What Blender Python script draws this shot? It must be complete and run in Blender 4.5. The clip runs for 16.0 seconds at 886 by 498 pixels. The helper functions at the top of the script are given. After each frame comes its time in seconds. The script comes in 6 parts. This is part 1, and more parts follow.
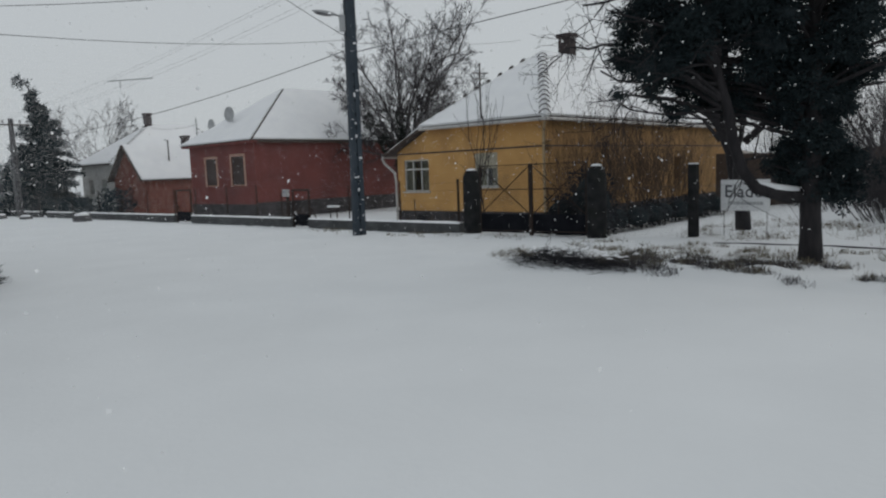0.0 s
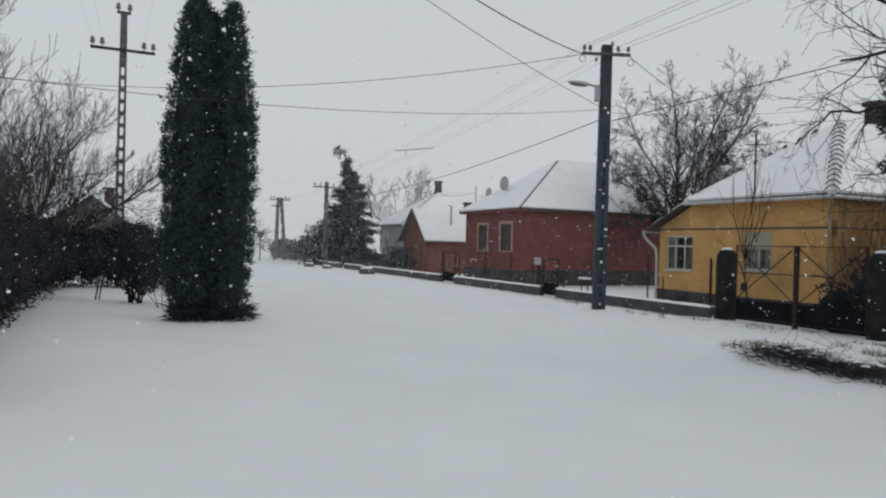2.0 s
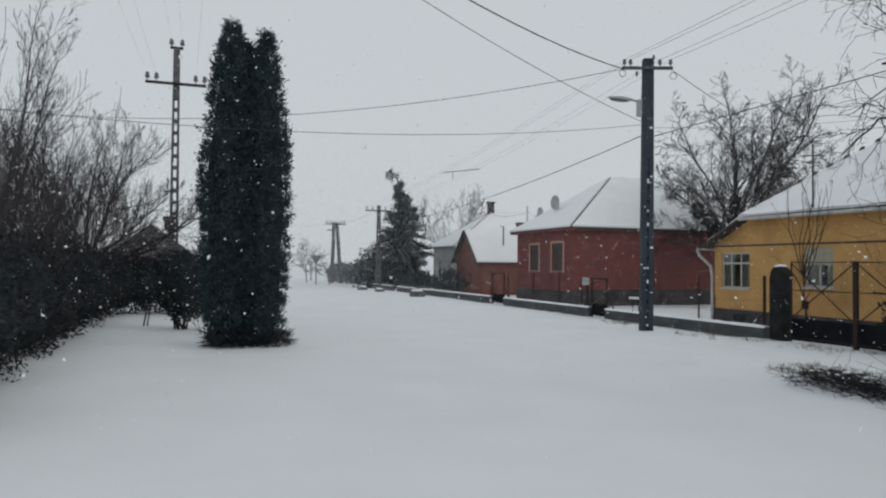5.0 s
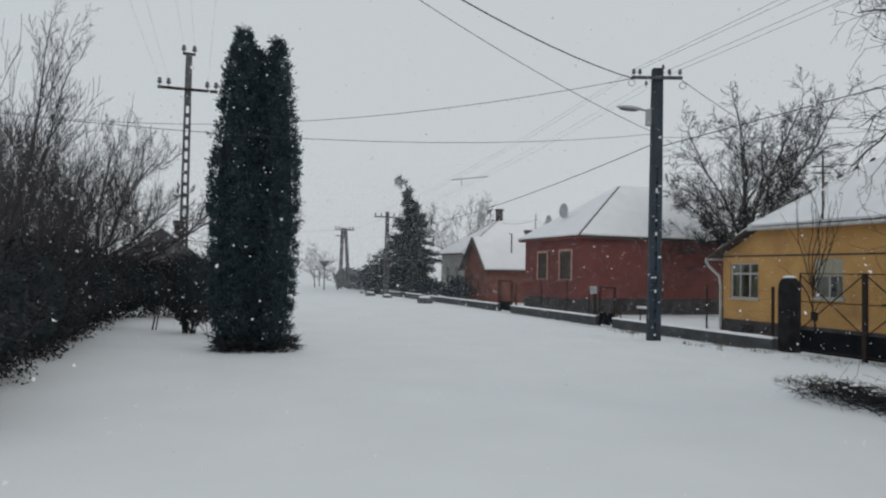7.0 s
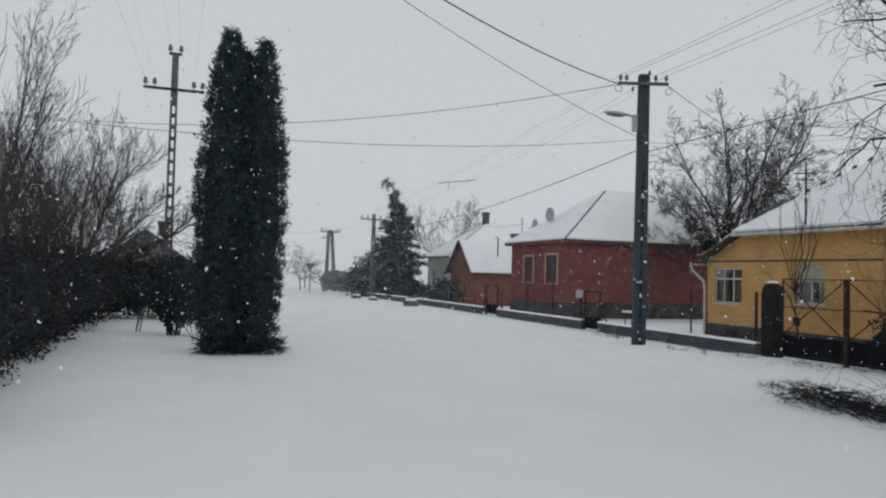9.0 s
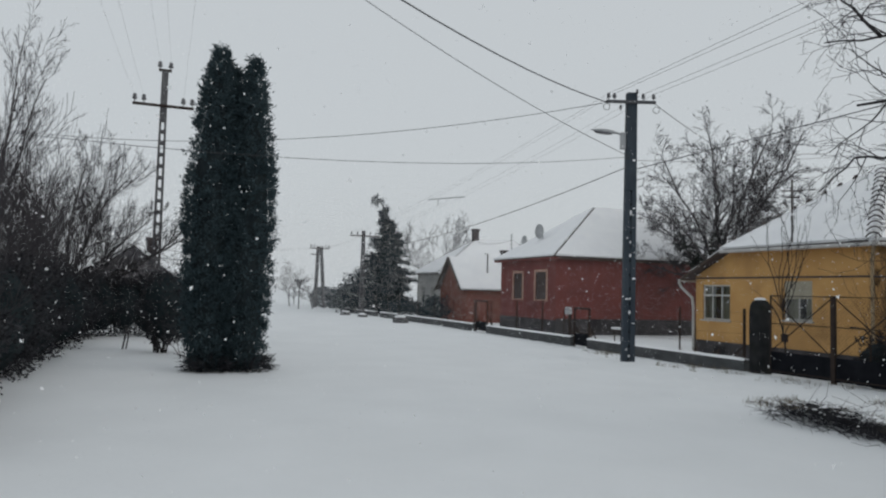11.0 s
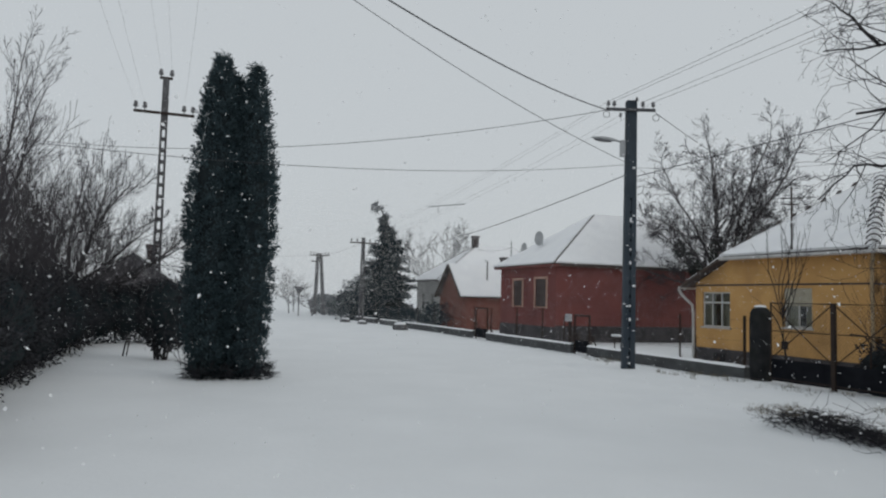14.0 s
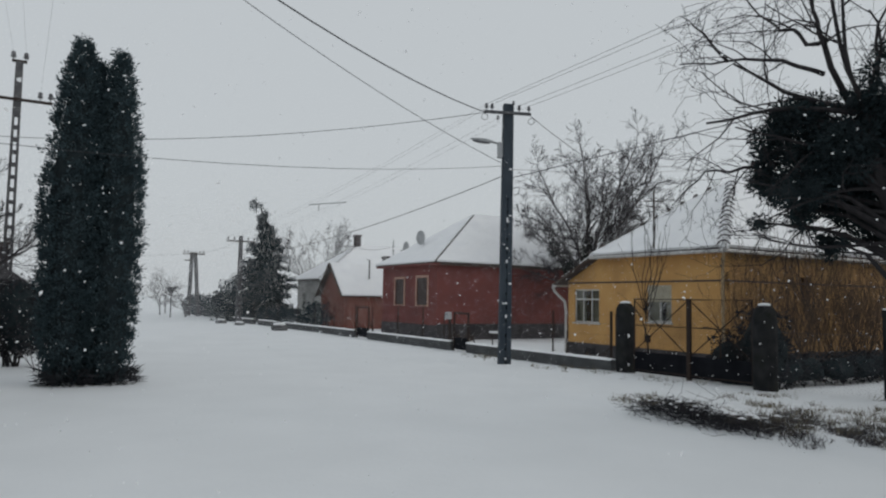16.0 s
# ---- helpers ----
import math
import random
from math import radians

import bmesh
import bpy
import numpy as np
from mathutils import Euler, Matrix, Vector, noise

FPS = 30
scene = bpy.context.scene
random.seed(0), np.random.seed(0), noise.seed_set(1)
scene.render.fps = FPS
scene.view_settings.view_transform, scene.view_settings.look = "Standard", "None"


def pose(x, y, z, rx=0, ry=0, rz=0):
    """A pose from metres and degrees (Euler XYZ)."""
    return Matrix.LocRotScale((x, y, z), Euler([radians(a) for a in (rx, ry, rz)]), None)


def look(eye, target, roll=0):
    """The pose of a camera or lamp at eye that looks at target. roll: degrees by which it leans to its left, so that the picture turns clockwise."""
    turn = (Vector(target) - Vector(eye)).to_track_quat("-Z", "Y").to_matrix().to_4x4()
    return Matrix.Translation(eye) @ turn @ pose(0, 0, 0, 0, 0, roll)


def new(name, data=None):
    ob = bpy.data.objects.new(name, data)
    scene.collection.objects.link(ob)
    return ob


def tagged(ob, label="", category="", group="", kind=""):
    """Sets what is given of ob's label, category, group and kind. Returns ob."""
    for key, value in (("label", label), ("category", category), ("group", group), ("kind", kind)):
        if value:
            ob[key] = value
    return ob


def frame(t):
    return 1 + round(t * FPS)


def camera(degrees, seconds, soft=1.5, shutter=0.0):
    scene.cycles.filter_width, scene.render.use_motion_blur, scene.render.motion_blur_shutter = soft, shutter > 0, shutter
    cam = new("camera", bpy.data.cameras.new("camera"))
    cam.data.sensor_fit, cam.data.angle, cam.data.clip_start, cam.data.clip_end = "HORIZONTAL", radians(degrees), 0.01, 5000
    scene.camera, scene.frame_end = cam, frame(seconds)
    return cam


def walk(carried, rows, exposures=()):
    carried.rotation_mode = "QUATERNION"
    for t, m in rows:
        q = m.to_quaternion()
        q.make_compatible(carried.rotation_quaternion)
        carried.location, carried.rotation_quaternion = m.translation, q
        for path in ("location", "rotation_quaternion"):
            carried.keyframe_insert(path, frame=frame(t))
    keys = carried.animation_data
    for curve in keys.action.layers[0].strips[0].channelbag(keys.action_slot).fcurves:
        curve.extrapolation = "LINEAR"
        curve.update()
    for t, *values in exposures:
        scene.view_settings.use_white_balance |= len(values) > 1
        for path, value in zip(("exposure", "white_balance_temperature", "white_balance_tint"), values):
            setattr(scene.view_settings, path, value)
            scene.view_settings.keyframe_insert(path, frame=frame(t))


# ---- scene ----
cam = camera(64.4, 16.0, soft=2.2)
PATH = [
    (0, (-15.089, -13.031, 1.770), (-13.630, -11.681, 1.549), -2.2),
    (0.5, (-14.679, -13.133, 1.724), (-13.329, -11.663, 1.589), 0.2),
    (1, (-14.289, -13.089, 1.718), (-13.087, -11.491, 1.657), -1),
    (1.5, (-14.027, -13.276, 1.720), (-13.053, -11.530, 1.695), 0.6),
    (2, (-13.709, -13.413, 1.683), (-12.890, -11.589, 1.671), 1.5),
    (2.5, (-13.370, -13.368, 1.725), (-12.617, -11.515, 1.725), 0.7),
    (3, (-13.178, -13.515, 1.717), (-12.556, -11.614, 1.726), 1.8),
    (3.5, (-13.128, -13.476, 1.743), (-12.459, -11.591, 1.788), 0.9),
    (4, (-13.130, -13.470, 1.729), (-12.460, -11.586, 1.801), 1.1),
    (4.5, (-13.117, -13.411, 1.720), (-12.455, -11.523, 1.764), 0.4),
    (7, (-13.112, -13.458, 1.744), (-12.476, -11.563, 1.807), 1.1),
    (7.5, (-13.118, -13.447, 1.738), (-12.476, -11.554, 1.808), 1.2),
    (8, (-13.120, -13.471, 1.746), (-12.468, -11.581, 1.816), 1.4),
    (8.5, (-13.103, -13.470, 1.751), (-12.443, -11.584, 1.820), 1.5),
    (9, (-13.134, -13.466, 1.751), (-12.461, -11.584, 1.823), 1.5),
    (11.5, (-13.117, -13.468, 1.765), (-12.415, -11.599, 1.894), 1.5),
    (12, (-13.139, -13.467, 1.752), (-12.433, -11.600, 1.885), 1.5),
    (12.5, (-13.122, -13.462, 1.765), (-12.414, -11.596, 1.893), 1.5),
    (13, (-13.129, -13.481, 1.748), (-12.419, -11.616, 1.877), 1.7),
    (13.5, (-13.152, -13.466, 1.765), (-12.443, -11.601, 1.899), 1.9),
    (14, (-13.156, -13.486, 1.766), (-12.457, -11.617, 1.905), 1.5),
    (14.5, (-13.147, -13.481, 1.783), (-12.450, -11.613, 1.931), 1.5),
    (15, (-13.137, -13.513, 1.771), (-12.427, -11.650, 1.925), 1),
    (15.5, (-13.081, -13.569, 1.755), (-12.314, -11.727, 1.906), 1.2),
    (16, (-13.089, -13.538, 1.749), (-12.091, -11.810, 1.893), 1),
]
EXPOSURE = [(0, -0.13), (0.5, -0.03), (1.0, 0.05), (1.5, 0.06), (2.5, 0.07), (4.5, 0.04), (9, 0.04), (11.5, 0.0), (14.5, -0.03), (16, -0.06)]
walk(cam, [(t, look(eye, aim, roll)) for t, eye, aim, roll in PATH], EXPOSURE)

# ---- world, sun ----
world = bpy.data.worlds.new("overcast")
scene.world = world
world.use_nodes = True
wn = world.node_tree
wn.nodes.clear()
sky = wn.nodes.new("ShaderNodeTexSky")
sky.sky_type = "NISHITA"
sky.sun_disc = False
sky.sun_elevation, sky.sun_rotation = radians(24), radians(127)
sky.dust_density, sky.air_density = 4.0, 1.0
grey = wn.nodes.new("ShaderNodeMixRGB")
grey.inputs[0].default_value = 0.93
grey.inputs[2].default_value = (5.62, 5.98, 6.22, 1)
bg = wn.nodes.new("ShaderNodeBackground")
bg.inputs[1].default_value = 0.1
wout = wn.nodes.new("ShaderNodeOutputWorld")
wn.links.new(sky.outputs[0], grey.inputs[1])
wn.links.new(grey.outputs[0], bg.inputs[0])
wn.links.new(bg.outputs[0], wout.inputs[0])
sun = new("sun", bpy.data.lights.new("sun", "SUN"))
sun.data.energy, sun.data.angle, sun.data.color = 0.5, radians(60), (1, 0.98, 0.95)
sun.matrix_world = look((40, -30, 22), (0, 0, 0))


# ---- materials ----
def mat(name, c1, c2=None, scale=4.0, rough=0.8, metal=0.0, bump=0.3, bscale=40.0, spec=0.3, c3=None, s3=0.7, each=0.0, stretch=None):
    """A surface of two colours mixed by noise, a larger stain colour, and fine relief."""
    m = bpy.data.materials.new(name)
    m.use_nodes = True
    nt = m.node_tree
    b = nt.nodes["Principled BSDF"]
    b.inputs["Roughness"].default_value = rough
    b.inputs["Metallic"].default_value = metal
    b.inputs["Specular IOR Level"].default_value = spec
    tc = nt.nodes.new("ShaderNodeTexCoord")
    src = tc.outputs["Object"]
    if stretch:
        mp = nt.nodes.new("ShaderNodeMapping")
        mp.inputs["Scale"].default_value = stretch
        nt.links.new(src, mp.inputs[0])
        src = mp.outputs[0]
    n1 = nt.nodes.new("ShaderNodeTexNoise")
    n1.inputs["Scale"].default_value = scale
    n1.inputs["Detail"].default_value = 6
    nt.links.new(src, n1.inputs["Vector"])
    r1 = nt.nodes.new("ShaderNodeValToRGB")
    r1.color_ramp.elements[0].position, r1.color_ramp.elements[1].position = 0.35, 0.65
    r1.color_ramp.elements[0].color = (*c1, 1)
    r1.color_ramp.elements[1].color = (*(c2 or c1), 1)
    nt.links.new(n1.outputs["Fac"], r1.inputs[0])
    col = r1.outputs[0]
    if c3:
        n3 = nt.nodes.new("ShaderNodeTexNoise")
        n3.inputs["Scale"].default_value = s3
        n3.inputs["Detail"].default_value = 8
        n3.inputs["Roughness"].default_value = 0.65
        nt.links.new(src, n3.inputs["Vector"])
        r3 = nt.nodes.new("ShaderNodeValToRGB")
        r3.color_ramp.elements[0].position, r3.color_ramp.elements[1].position = 0.5, 0.68
        nt.links.new(n3.outputs["Fac"], r3.inputs[0])
        mx = nt.nodes.new("ShaderNodeMixRGB")
        mx.inputs[2].default_value = (*c3, 1)
        nt.links.new(r3.outputs[0], mx.inputs[0])
        nt.links.new(col, mx.inputs[1])
        col = mx.outputs[0]
    if each:
        g = nt.nodes.new("ShaderNodeNewGeometry")
        mr = nt.nodes.new("ShaderNodeMapRange")
        mr.inputs[3].default_value, mr.inputs[4].default_value = 1 - each, 1 + each
        nt.links.new(g.outputs["Random Per Island"], mr.inputs[0])
        hs = nt.nodes.new("ShaderNodeHueSaturation")
        nt.links.new(mr.outputs[0], hs.inputs["Value"])
        nt.links.new(col, hs.inputs["Color"])
        col = hs.outputs[0]
    nt.links.new(col, b.inputs["Base Color"])
    if bump:
        nb = nt.nodes.new("ShaderNodeTexNoise")
        nb.inputs["Scale"].default_value = bscale
        nb.inputs["Detail"].default_value = 4
        nt.links.new(src, nb.inputs["Vector"])
        bp = nt.nodes.new("ShaderNodeBump")
        bp.inputs["Strength"].default_value = bump
        bp.inputs["Distance"].default_value = 0.02
        nt.links.new(nb.outputs["Fac"], bp.inputs["Height"])
        nt.links.new(bp.outputs[0], b.inputs["Normal"])
    return m


SNOW = mat("snow", (0.735, 0.755, 0.77), (0.77, 0.79, 0.805), 0.6, 0.75, bump=0.25, bscale=9, spec=0.2)
ROOFSNOW = mat("roof_snow", (0.82, 0.83, 0.85), (0.86, 0.87, 0.88), 1.5, 0.8, bump=0.35, bscale=5, spec=0.2)
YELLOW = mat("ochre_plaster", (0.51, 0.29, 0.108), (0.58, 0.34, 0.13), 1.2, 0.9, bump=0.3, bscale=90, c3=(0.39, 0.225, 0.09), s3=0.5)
# Copy of the front ochre with every tone darkened, for the long side wall.
YELLOWSIDE = mat("side_darkened_ochre_plaster", (0.31, 0.178, 0.072), (0.38, 0.22, 0.086), 1.2, 0.9, bump=0.3, bscale=90, c3=(0.22, 0.135, 0.055), s3=0.6)
RED = mat("red_painted_render", (0.155, 0.050, 0.046), (0.19, 0.062, 0.055), 0.9, 0.85, bump=0.3, bscale=60, c3=(0.125, 0.044, 0.042), s3=0.35)
BRICK = mat("brick_red", (0.16, 0.06, 0.046), (0.20, 0.08, 0.06), 3, 0.9, bump=0.5, bscale=50, each=0.2)
PLINTH = mat("grey_plinth", (0.045, 0.043, 0.046), (0.075, 0.07, 0.074), 2, 0.9, bump=0.4, bscale=50, c3=(0.035, 0.033, 0.036))
WHITEWALL = mat("off_white_render", (0.52, 0.52, 0.50), (0.60, 0.59, 0.57), 1.0, 0.9, bump=0.3, bscale=60, c3=(0.42, 0.41, 0.40))
CONC = mat("weathered_concrete", (0.032, 0.044, 0.058), (0.054, 0.068, 0.084), 3, 0.85, bump=0.5, bscale=40, c3=(0.028, 0.034, 0.042), s3=1.2, stretch=(1, 1, 0.3))
# Paler than the near pole's concrete: haze of distance is put into this colour.
LATCONC = mat("haze_pale_grey", (0.085, 0.085, 0.092), (0.125, 0.125, 0.13), 3, 0.9, bump=0.4, bscale=40, c3=(0.07, 0.07, 0.078), s3=1.2)
TREECONIFER = mat("juniper_scale_leaf", (0.011, 0.018, 0.021), (0.021, 0.032, 0.035), 3, 0.8, bump=0, each=0.35, spec=0.15)
OCHREPIPE = mat("faded_ochre_pipe", (0.30, 0.22, 0.13), (0.38, 0.29, 0.18), 3, 0.7, bump=0.1)
LOWCONC = mat("low_wall_concrete", (0.065, 0.068, 0.07), (0.10, 0.105, 0.108), 2.5, 0.9, bump=0.5, bscale=30, c3=(0.07, 0.07, 0.075), s3=0.9)
MOSSCONC = mat("dark_mossy_concrete", (0.015, 0.016, 0.018), (0.032, 0.033, 0.034), 4, 0.95, spec=0.1, bump=0.7, bscale=25, c3=(0.024, 0.026, 0.022), s3=1.5)
DARKPANEL = mat("dark_steel_sheet", (0.008, 0.009, 0.012), (0.014, 0.015, 0.019), 3, 0.9, 0.0, bump=0.2, spec=0.08)
RUST = mat("rusty_steel", (0.026, 0.019, 0.017), (0.044, 0.030, 0.024), 8, 0.75, 0.2, bump=0.3)
GALV = mat("galvanised_steel", (0.25, 0.26, 0.27), (0.34, 0.35, 0.36), 6, 0.5, 0.6, bump=0.1)
DULLSTEEL = mat("weathered_steel", (0.075, 0.078, 0.085), (0.12, 0.122, 0.13), 6, 0.7, 0.2, bump=0.2)
LIGHTMETAL = mat("grey_painted_metal", (0.36, 0.37, 0.38), (0.44, 0.45, 0.46), 4, 0.6, bump=0.1)
PORCELAIN = mat("dull_porcelain", (0.10, 0.10, 0.11), (0.15, 0.15, 0.16), 4, 0.35, spec=0.5, bump=0.0)
CABLE = mat("black_cable", (0.03, 0.032, 0.036), (0.05, 0.052, 0.056), 4, 0.7, bump=0)
TILE = mat("dark_clay_tile", (0.06, 0.05, 0.05), (0.10, 0.08, 0.075), 5, 0.85, bump=0.4, bscale=30)
CHIM = mat("dark_chimney_brick", (0.045, 0.036, 0.038), (0.075, 0.058, 0.058), 5, 0.9, bump=0.6, bscale=25)
WOODDARK = mat("dark_eave_wood", (0.06, 0.045, 0.04), (0.10, 0.075, 0.06), 6, 0.85, bump=0.3, stretch=(1, 1, 4))
FRAME = mat("white_window_paint", (0.46, 0.45, 0.42), (0.54, 0.53, 0.50), 5, 0.6, bump=0.1)
SURROUND = mat("pale_window_surround", (0.36, 0.22, 0.17), (0.44, 0.28, 0.22), 4, 0.85, bump=0.2)
SHUTTER = mat("grey_roller_blind", (0.34, 0.31, 0.24), (0.40, 0.37, 0.29), 3, 0.7, bump=0.1)
GUTTER = mat("pale_zinc", (0.42, 0.41, 0.40), (0.52, 0.51, 0.50), 3, 0.5, 0.3, bump=0.1)
BARK = mat("dark_bark", (0.018, 0.017, 0.019), (0.034, 0.031, 0.033), 9, 0.95, bump=0.9, bscale=25, stretch=(1, 1, 0.25))
GREYBARK = mat("grey_bark", (0.055, 0.052, 0.056), (0.09, 0.084, 0.086), 9, 0.95, bump=0.7, bscale=25, stretch=(1, 1, 0.3))
TWIG = mat("brown_twig", (0.062, 0.044, 0.034), (0.105, 0.072, 0.052), 6, 0.9, bump=0.2, each=0.3)
BRUSH = mat("cut_brush", (0.040, 0.038, 0.044), (0.075, 0.068, 0.070), 6, 0.9, bump=0.2, each=0.3)
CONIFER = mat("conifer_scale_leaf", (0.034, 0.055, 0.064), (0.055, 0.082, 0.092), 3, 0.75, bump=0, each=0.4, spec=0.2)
# For solid fillers inside foliage; the shade between leaves is in this colour.
CONIFERCORE = mat("dark_foliage_filler", (0.018, 0.025, 0.029), (0.028, 0.037, 0.040), 6, 0.95, bump=0.6, bscale=12, spec=0.1)
HEDGE = mat("hedge_leaf", (0.025, 0.026, 0.031), (0.043, 0.044, 0.049), 3, 0.8, bump=0, each=0.35, spec=0.15)
SPRUCE = mat("blue_spruce_needle", (0.020, 0.032, 0.040), (0.030, 0.046, 0.054), 3, 0.8, bump=0, each=0.3, spec=0.2)
IVY = mat("ivy_leaf", (0.014, 0.020, 0.018), (0.03, 0.036, 0.03), 3, 0.6, bump=0, each=0.35)
GRASS = mat("dry_grass", (0.12, 0.105, 0.075), (0.19, 0.165, 0.12), 5, 0.9, bump=0, each=0.35)
SIGNWHITE = mat("white_sign_board", (0.74, 0.75, 0.76), (0.80, 0.81, 0.82), 5, 0.6, bump=0.05)
INK = mat("dark_grey_ink", (0.05, 0.055, 0.065), (0.06, 0.065, 0.075), 5, 0.7, bump=0)
PALEINK = mat("pale_grey_ink", (0.40, 0.41, 0.42), (0.44, 0.45, 0.46), 5, 0.7, bump=0)
ROCK = mat("grey_stone", (0.08, 0.08, 0.085), (0.14, 0.14, 0.14), 4, 0.9, bump=0.8, bscale=15)
# Near-black for unlit rooms and small windows: their darkness is put into the colour.
DARKROOM = mat("room_darkness_black", (0.02, 0.02, 0.022), (0.03, 0.03, 0.032), 2, 0.9, bump=0)
BROWNBLIND = mat("brown_roller_blind", (0.050, 0.036, 0.034), (0.068, 0.05, 0.046), 3, 0.7, bump=0.1)
GABLEGREY = mat("grey_gable_render", (0.105, 0.10, 0.108), (0.15, 0.142, 0.148), 1.4, 0.9, bump=0.3, bscale=50, c3=(0.085, 0.08, 0.088))
TWIGGREY = mat("grey_brown_twig", (0.034, 0.032, 0.037), (0.060, 0.055, 0.060), 6, 0.95, bump=0, each=0.3)
PILE = mat("wet_cut_twigs", (0.018, 0.019, 0.024), (0.040, 0.038, 0.043), 6, 0.9, bump=0, each=0.35)
CURTAIN = mat("pale_net_curtain", (0.30, 0.265, 0.19), (0.40, 0.355, 0.26), 7, 0.9, bump=0.2, stretch=(1, 6, 0.3))


def glass_mat():
    m = bpy.data.materials.new("window_glass")
    m.use_nodes = True
    b = m.node_tree.nodes["Principled BSDF"]
    b.inputs["Base Color"].default_value = (0.75, 0.8, 0.8, 1)
    b.inputs["Roughness"].default_value = 0.04
    b.inputs["Transmission Weight"].default_value = 1.0
    b.inputs["IOR"].default_value = 1.45
    return m


GLASS = glass_mat()


# ---- mesh helpers ----
def link_mesh(name, bm, material, parent=None, label="", smooth=False):
    me = bpy.data.meshes.new(name)
    bm.normal_update()
    bm.to_mesh(me)
    bm.free()
    me.materials.append(material)
    if smooth:
        me.polygons.foreach_set("use_smooth", [True] * len(me.polygons))
    ob = new(name, me)
    ob.parent = parent
    if label:
        tagged(ob, label)
    return ob


def part(name, bm, material, parent, label="", smooth=False):
    return link_mesh(name, bm, material, parent, label, smooth)


def raw(name, verts, faces, material, parent=None, label="", smooth=False):
    me = bpy.data.meshes.new(name)
    me.from_pydata([tuple(v) for v in verts], [], [tuple(f) for f in faces])
    me.materials.append(material)
    if smooth:
        me.polygons.foreach_set("use_smooth", [True] * len(me.polygons))
    ob = new(name, me)
    ob.parent = parent
    if label:
        tagged(ob, label)
    return ob


def thing(name, label, category, at=(0, 0, 0), group="", kind="", rz=0.0):
    ob = new(name)
    ob.matrix_world = pose(*at, 0, 0, rz)
    ob.empty_display_size = 0.2
    return tagged(ob, label, category, group, kind)


def box(bm, x0, x1, y0, y1, z0, z1, bevel=0.0, m=None):
    r = bmesh.ops.create_cube(bm, size=1)
    mm = Matrix.Translation(((x0 + x1) / 2, (y0 + y1) / 2, (z0 + z1) / 2)) @ Matrix.Diagonal((x1 - x0, y1 - y0, z1 - z0, 1))
    bmesh.ops.transform(bm, matrix=(m @ mm) if m else mm, verts=r["verts"])
    if bevel:
        edges = {e for v in r["verts"] for e in v.link_edges}
        bmesh.ops.bevel(bm, geom=list(edges), offset=bevel, segments=2, affect="EDGES", profile=0.6)
    return bm


def boxbm(*a, **k):
    return box(bmesh.new(), *a, **k)


def cyl(bm, r1, r2, z0, z1, x=0, y=0, seg=12, m=None):
    r = bmesh.ops.create_cone(bm, cap_ends=True, segments=seg, radius1=r1, radius2=r2, depth=z1 - z0)
    mm = Matrix.Translation((x, y, (z0 + z1) / 2))
    bmesh.ops.transform(bm, matrix=(m @ mm) if m else mm, verts=r["verts"])
    return bm


def tubes(lines, sides=5):
    """Vertices and faces of tapered tubes; each line is (points, radii)."""
    V, Fc = [], []
    for pts, rad in lines:
        base = len(V)
        n = len(pts)
        for i in range(n):
            a, b = Vector(pts[max(i - 1, 0)]), Vector(pts[min(i + 1, n - 1)])
            d = (b - a)
            if d.length < 1e-6:
                d = Vector((0, 0, 1))
            d.normalize()
            s = d.cross(Vector((0.31, 0.87, 0.39)))
            if s.length < 0.1:
                s = d.cross(Vector((1, 0, 0)))
            s.normalize()
            u = d.cross(s)
            p, r = Vector(pts[i]), rad[i] if hasattr(rad, "__len__") else rad
            for k in range(sides):
                t = 2 * math.pi * k / sides
                V.append(p + s * (r * math.cos(t)) + u * (r * math.sin(t)))
        for i in range(n - 1):
            for k in range(sides):
                k2 = (k + 1) % sides
                Fc.append((base + i * sides + k, base + i * sides + k2, base + (i + 1) * sides + k2, base + (i + 1) * sides + k))
        Fc.append(tuple(base + k for k in range(sides))[::-1])
        Fc.append(tuple(base + (n - 1) * sides + k for k in range(sides)))
    return V, Fc


def sag(a, b, drop, n=24):
    a, b = Vector(a), Vector(b)
    return [tuple(a.lerp(b, i / n) - Vector((0, 0, drop * 4 * (i / n) * (1 - i / n)))) for i in range(n + 1)]


def leaves(points, dirs, length, width, rng, spread=0.6):
    """Small pointed blades, one at each point, along its direction with some scatter."""
    n = len(points)
    P = np.asarray(points, float)
    D = np.asarray(dirs, float) + rng.normal(0, spread, (n, 3))
    D /= np.linalg.norm(D, axis=1)[:, None] + 1e-9
    S = np.cross(D, rng.normal(0, 1, (n, 3)))
    S /= np.linalg.norm(S, axis=1)[:, None] + 1e-9
    L = length * rng.uniform(0.6, 1.4, (n, 1))
    W = width * rng.uniform(0.6, 1.4, (n, 1))
    v = np.stack([P, P + D * L * 0.5 + S * W, P + D * L, P + D * L * 0.5 - S * W], 1).reshape(-1, 3)
    f = np.arange(4 * n).reshape(-1, 4)
    return v.tolist(), f.tolist()


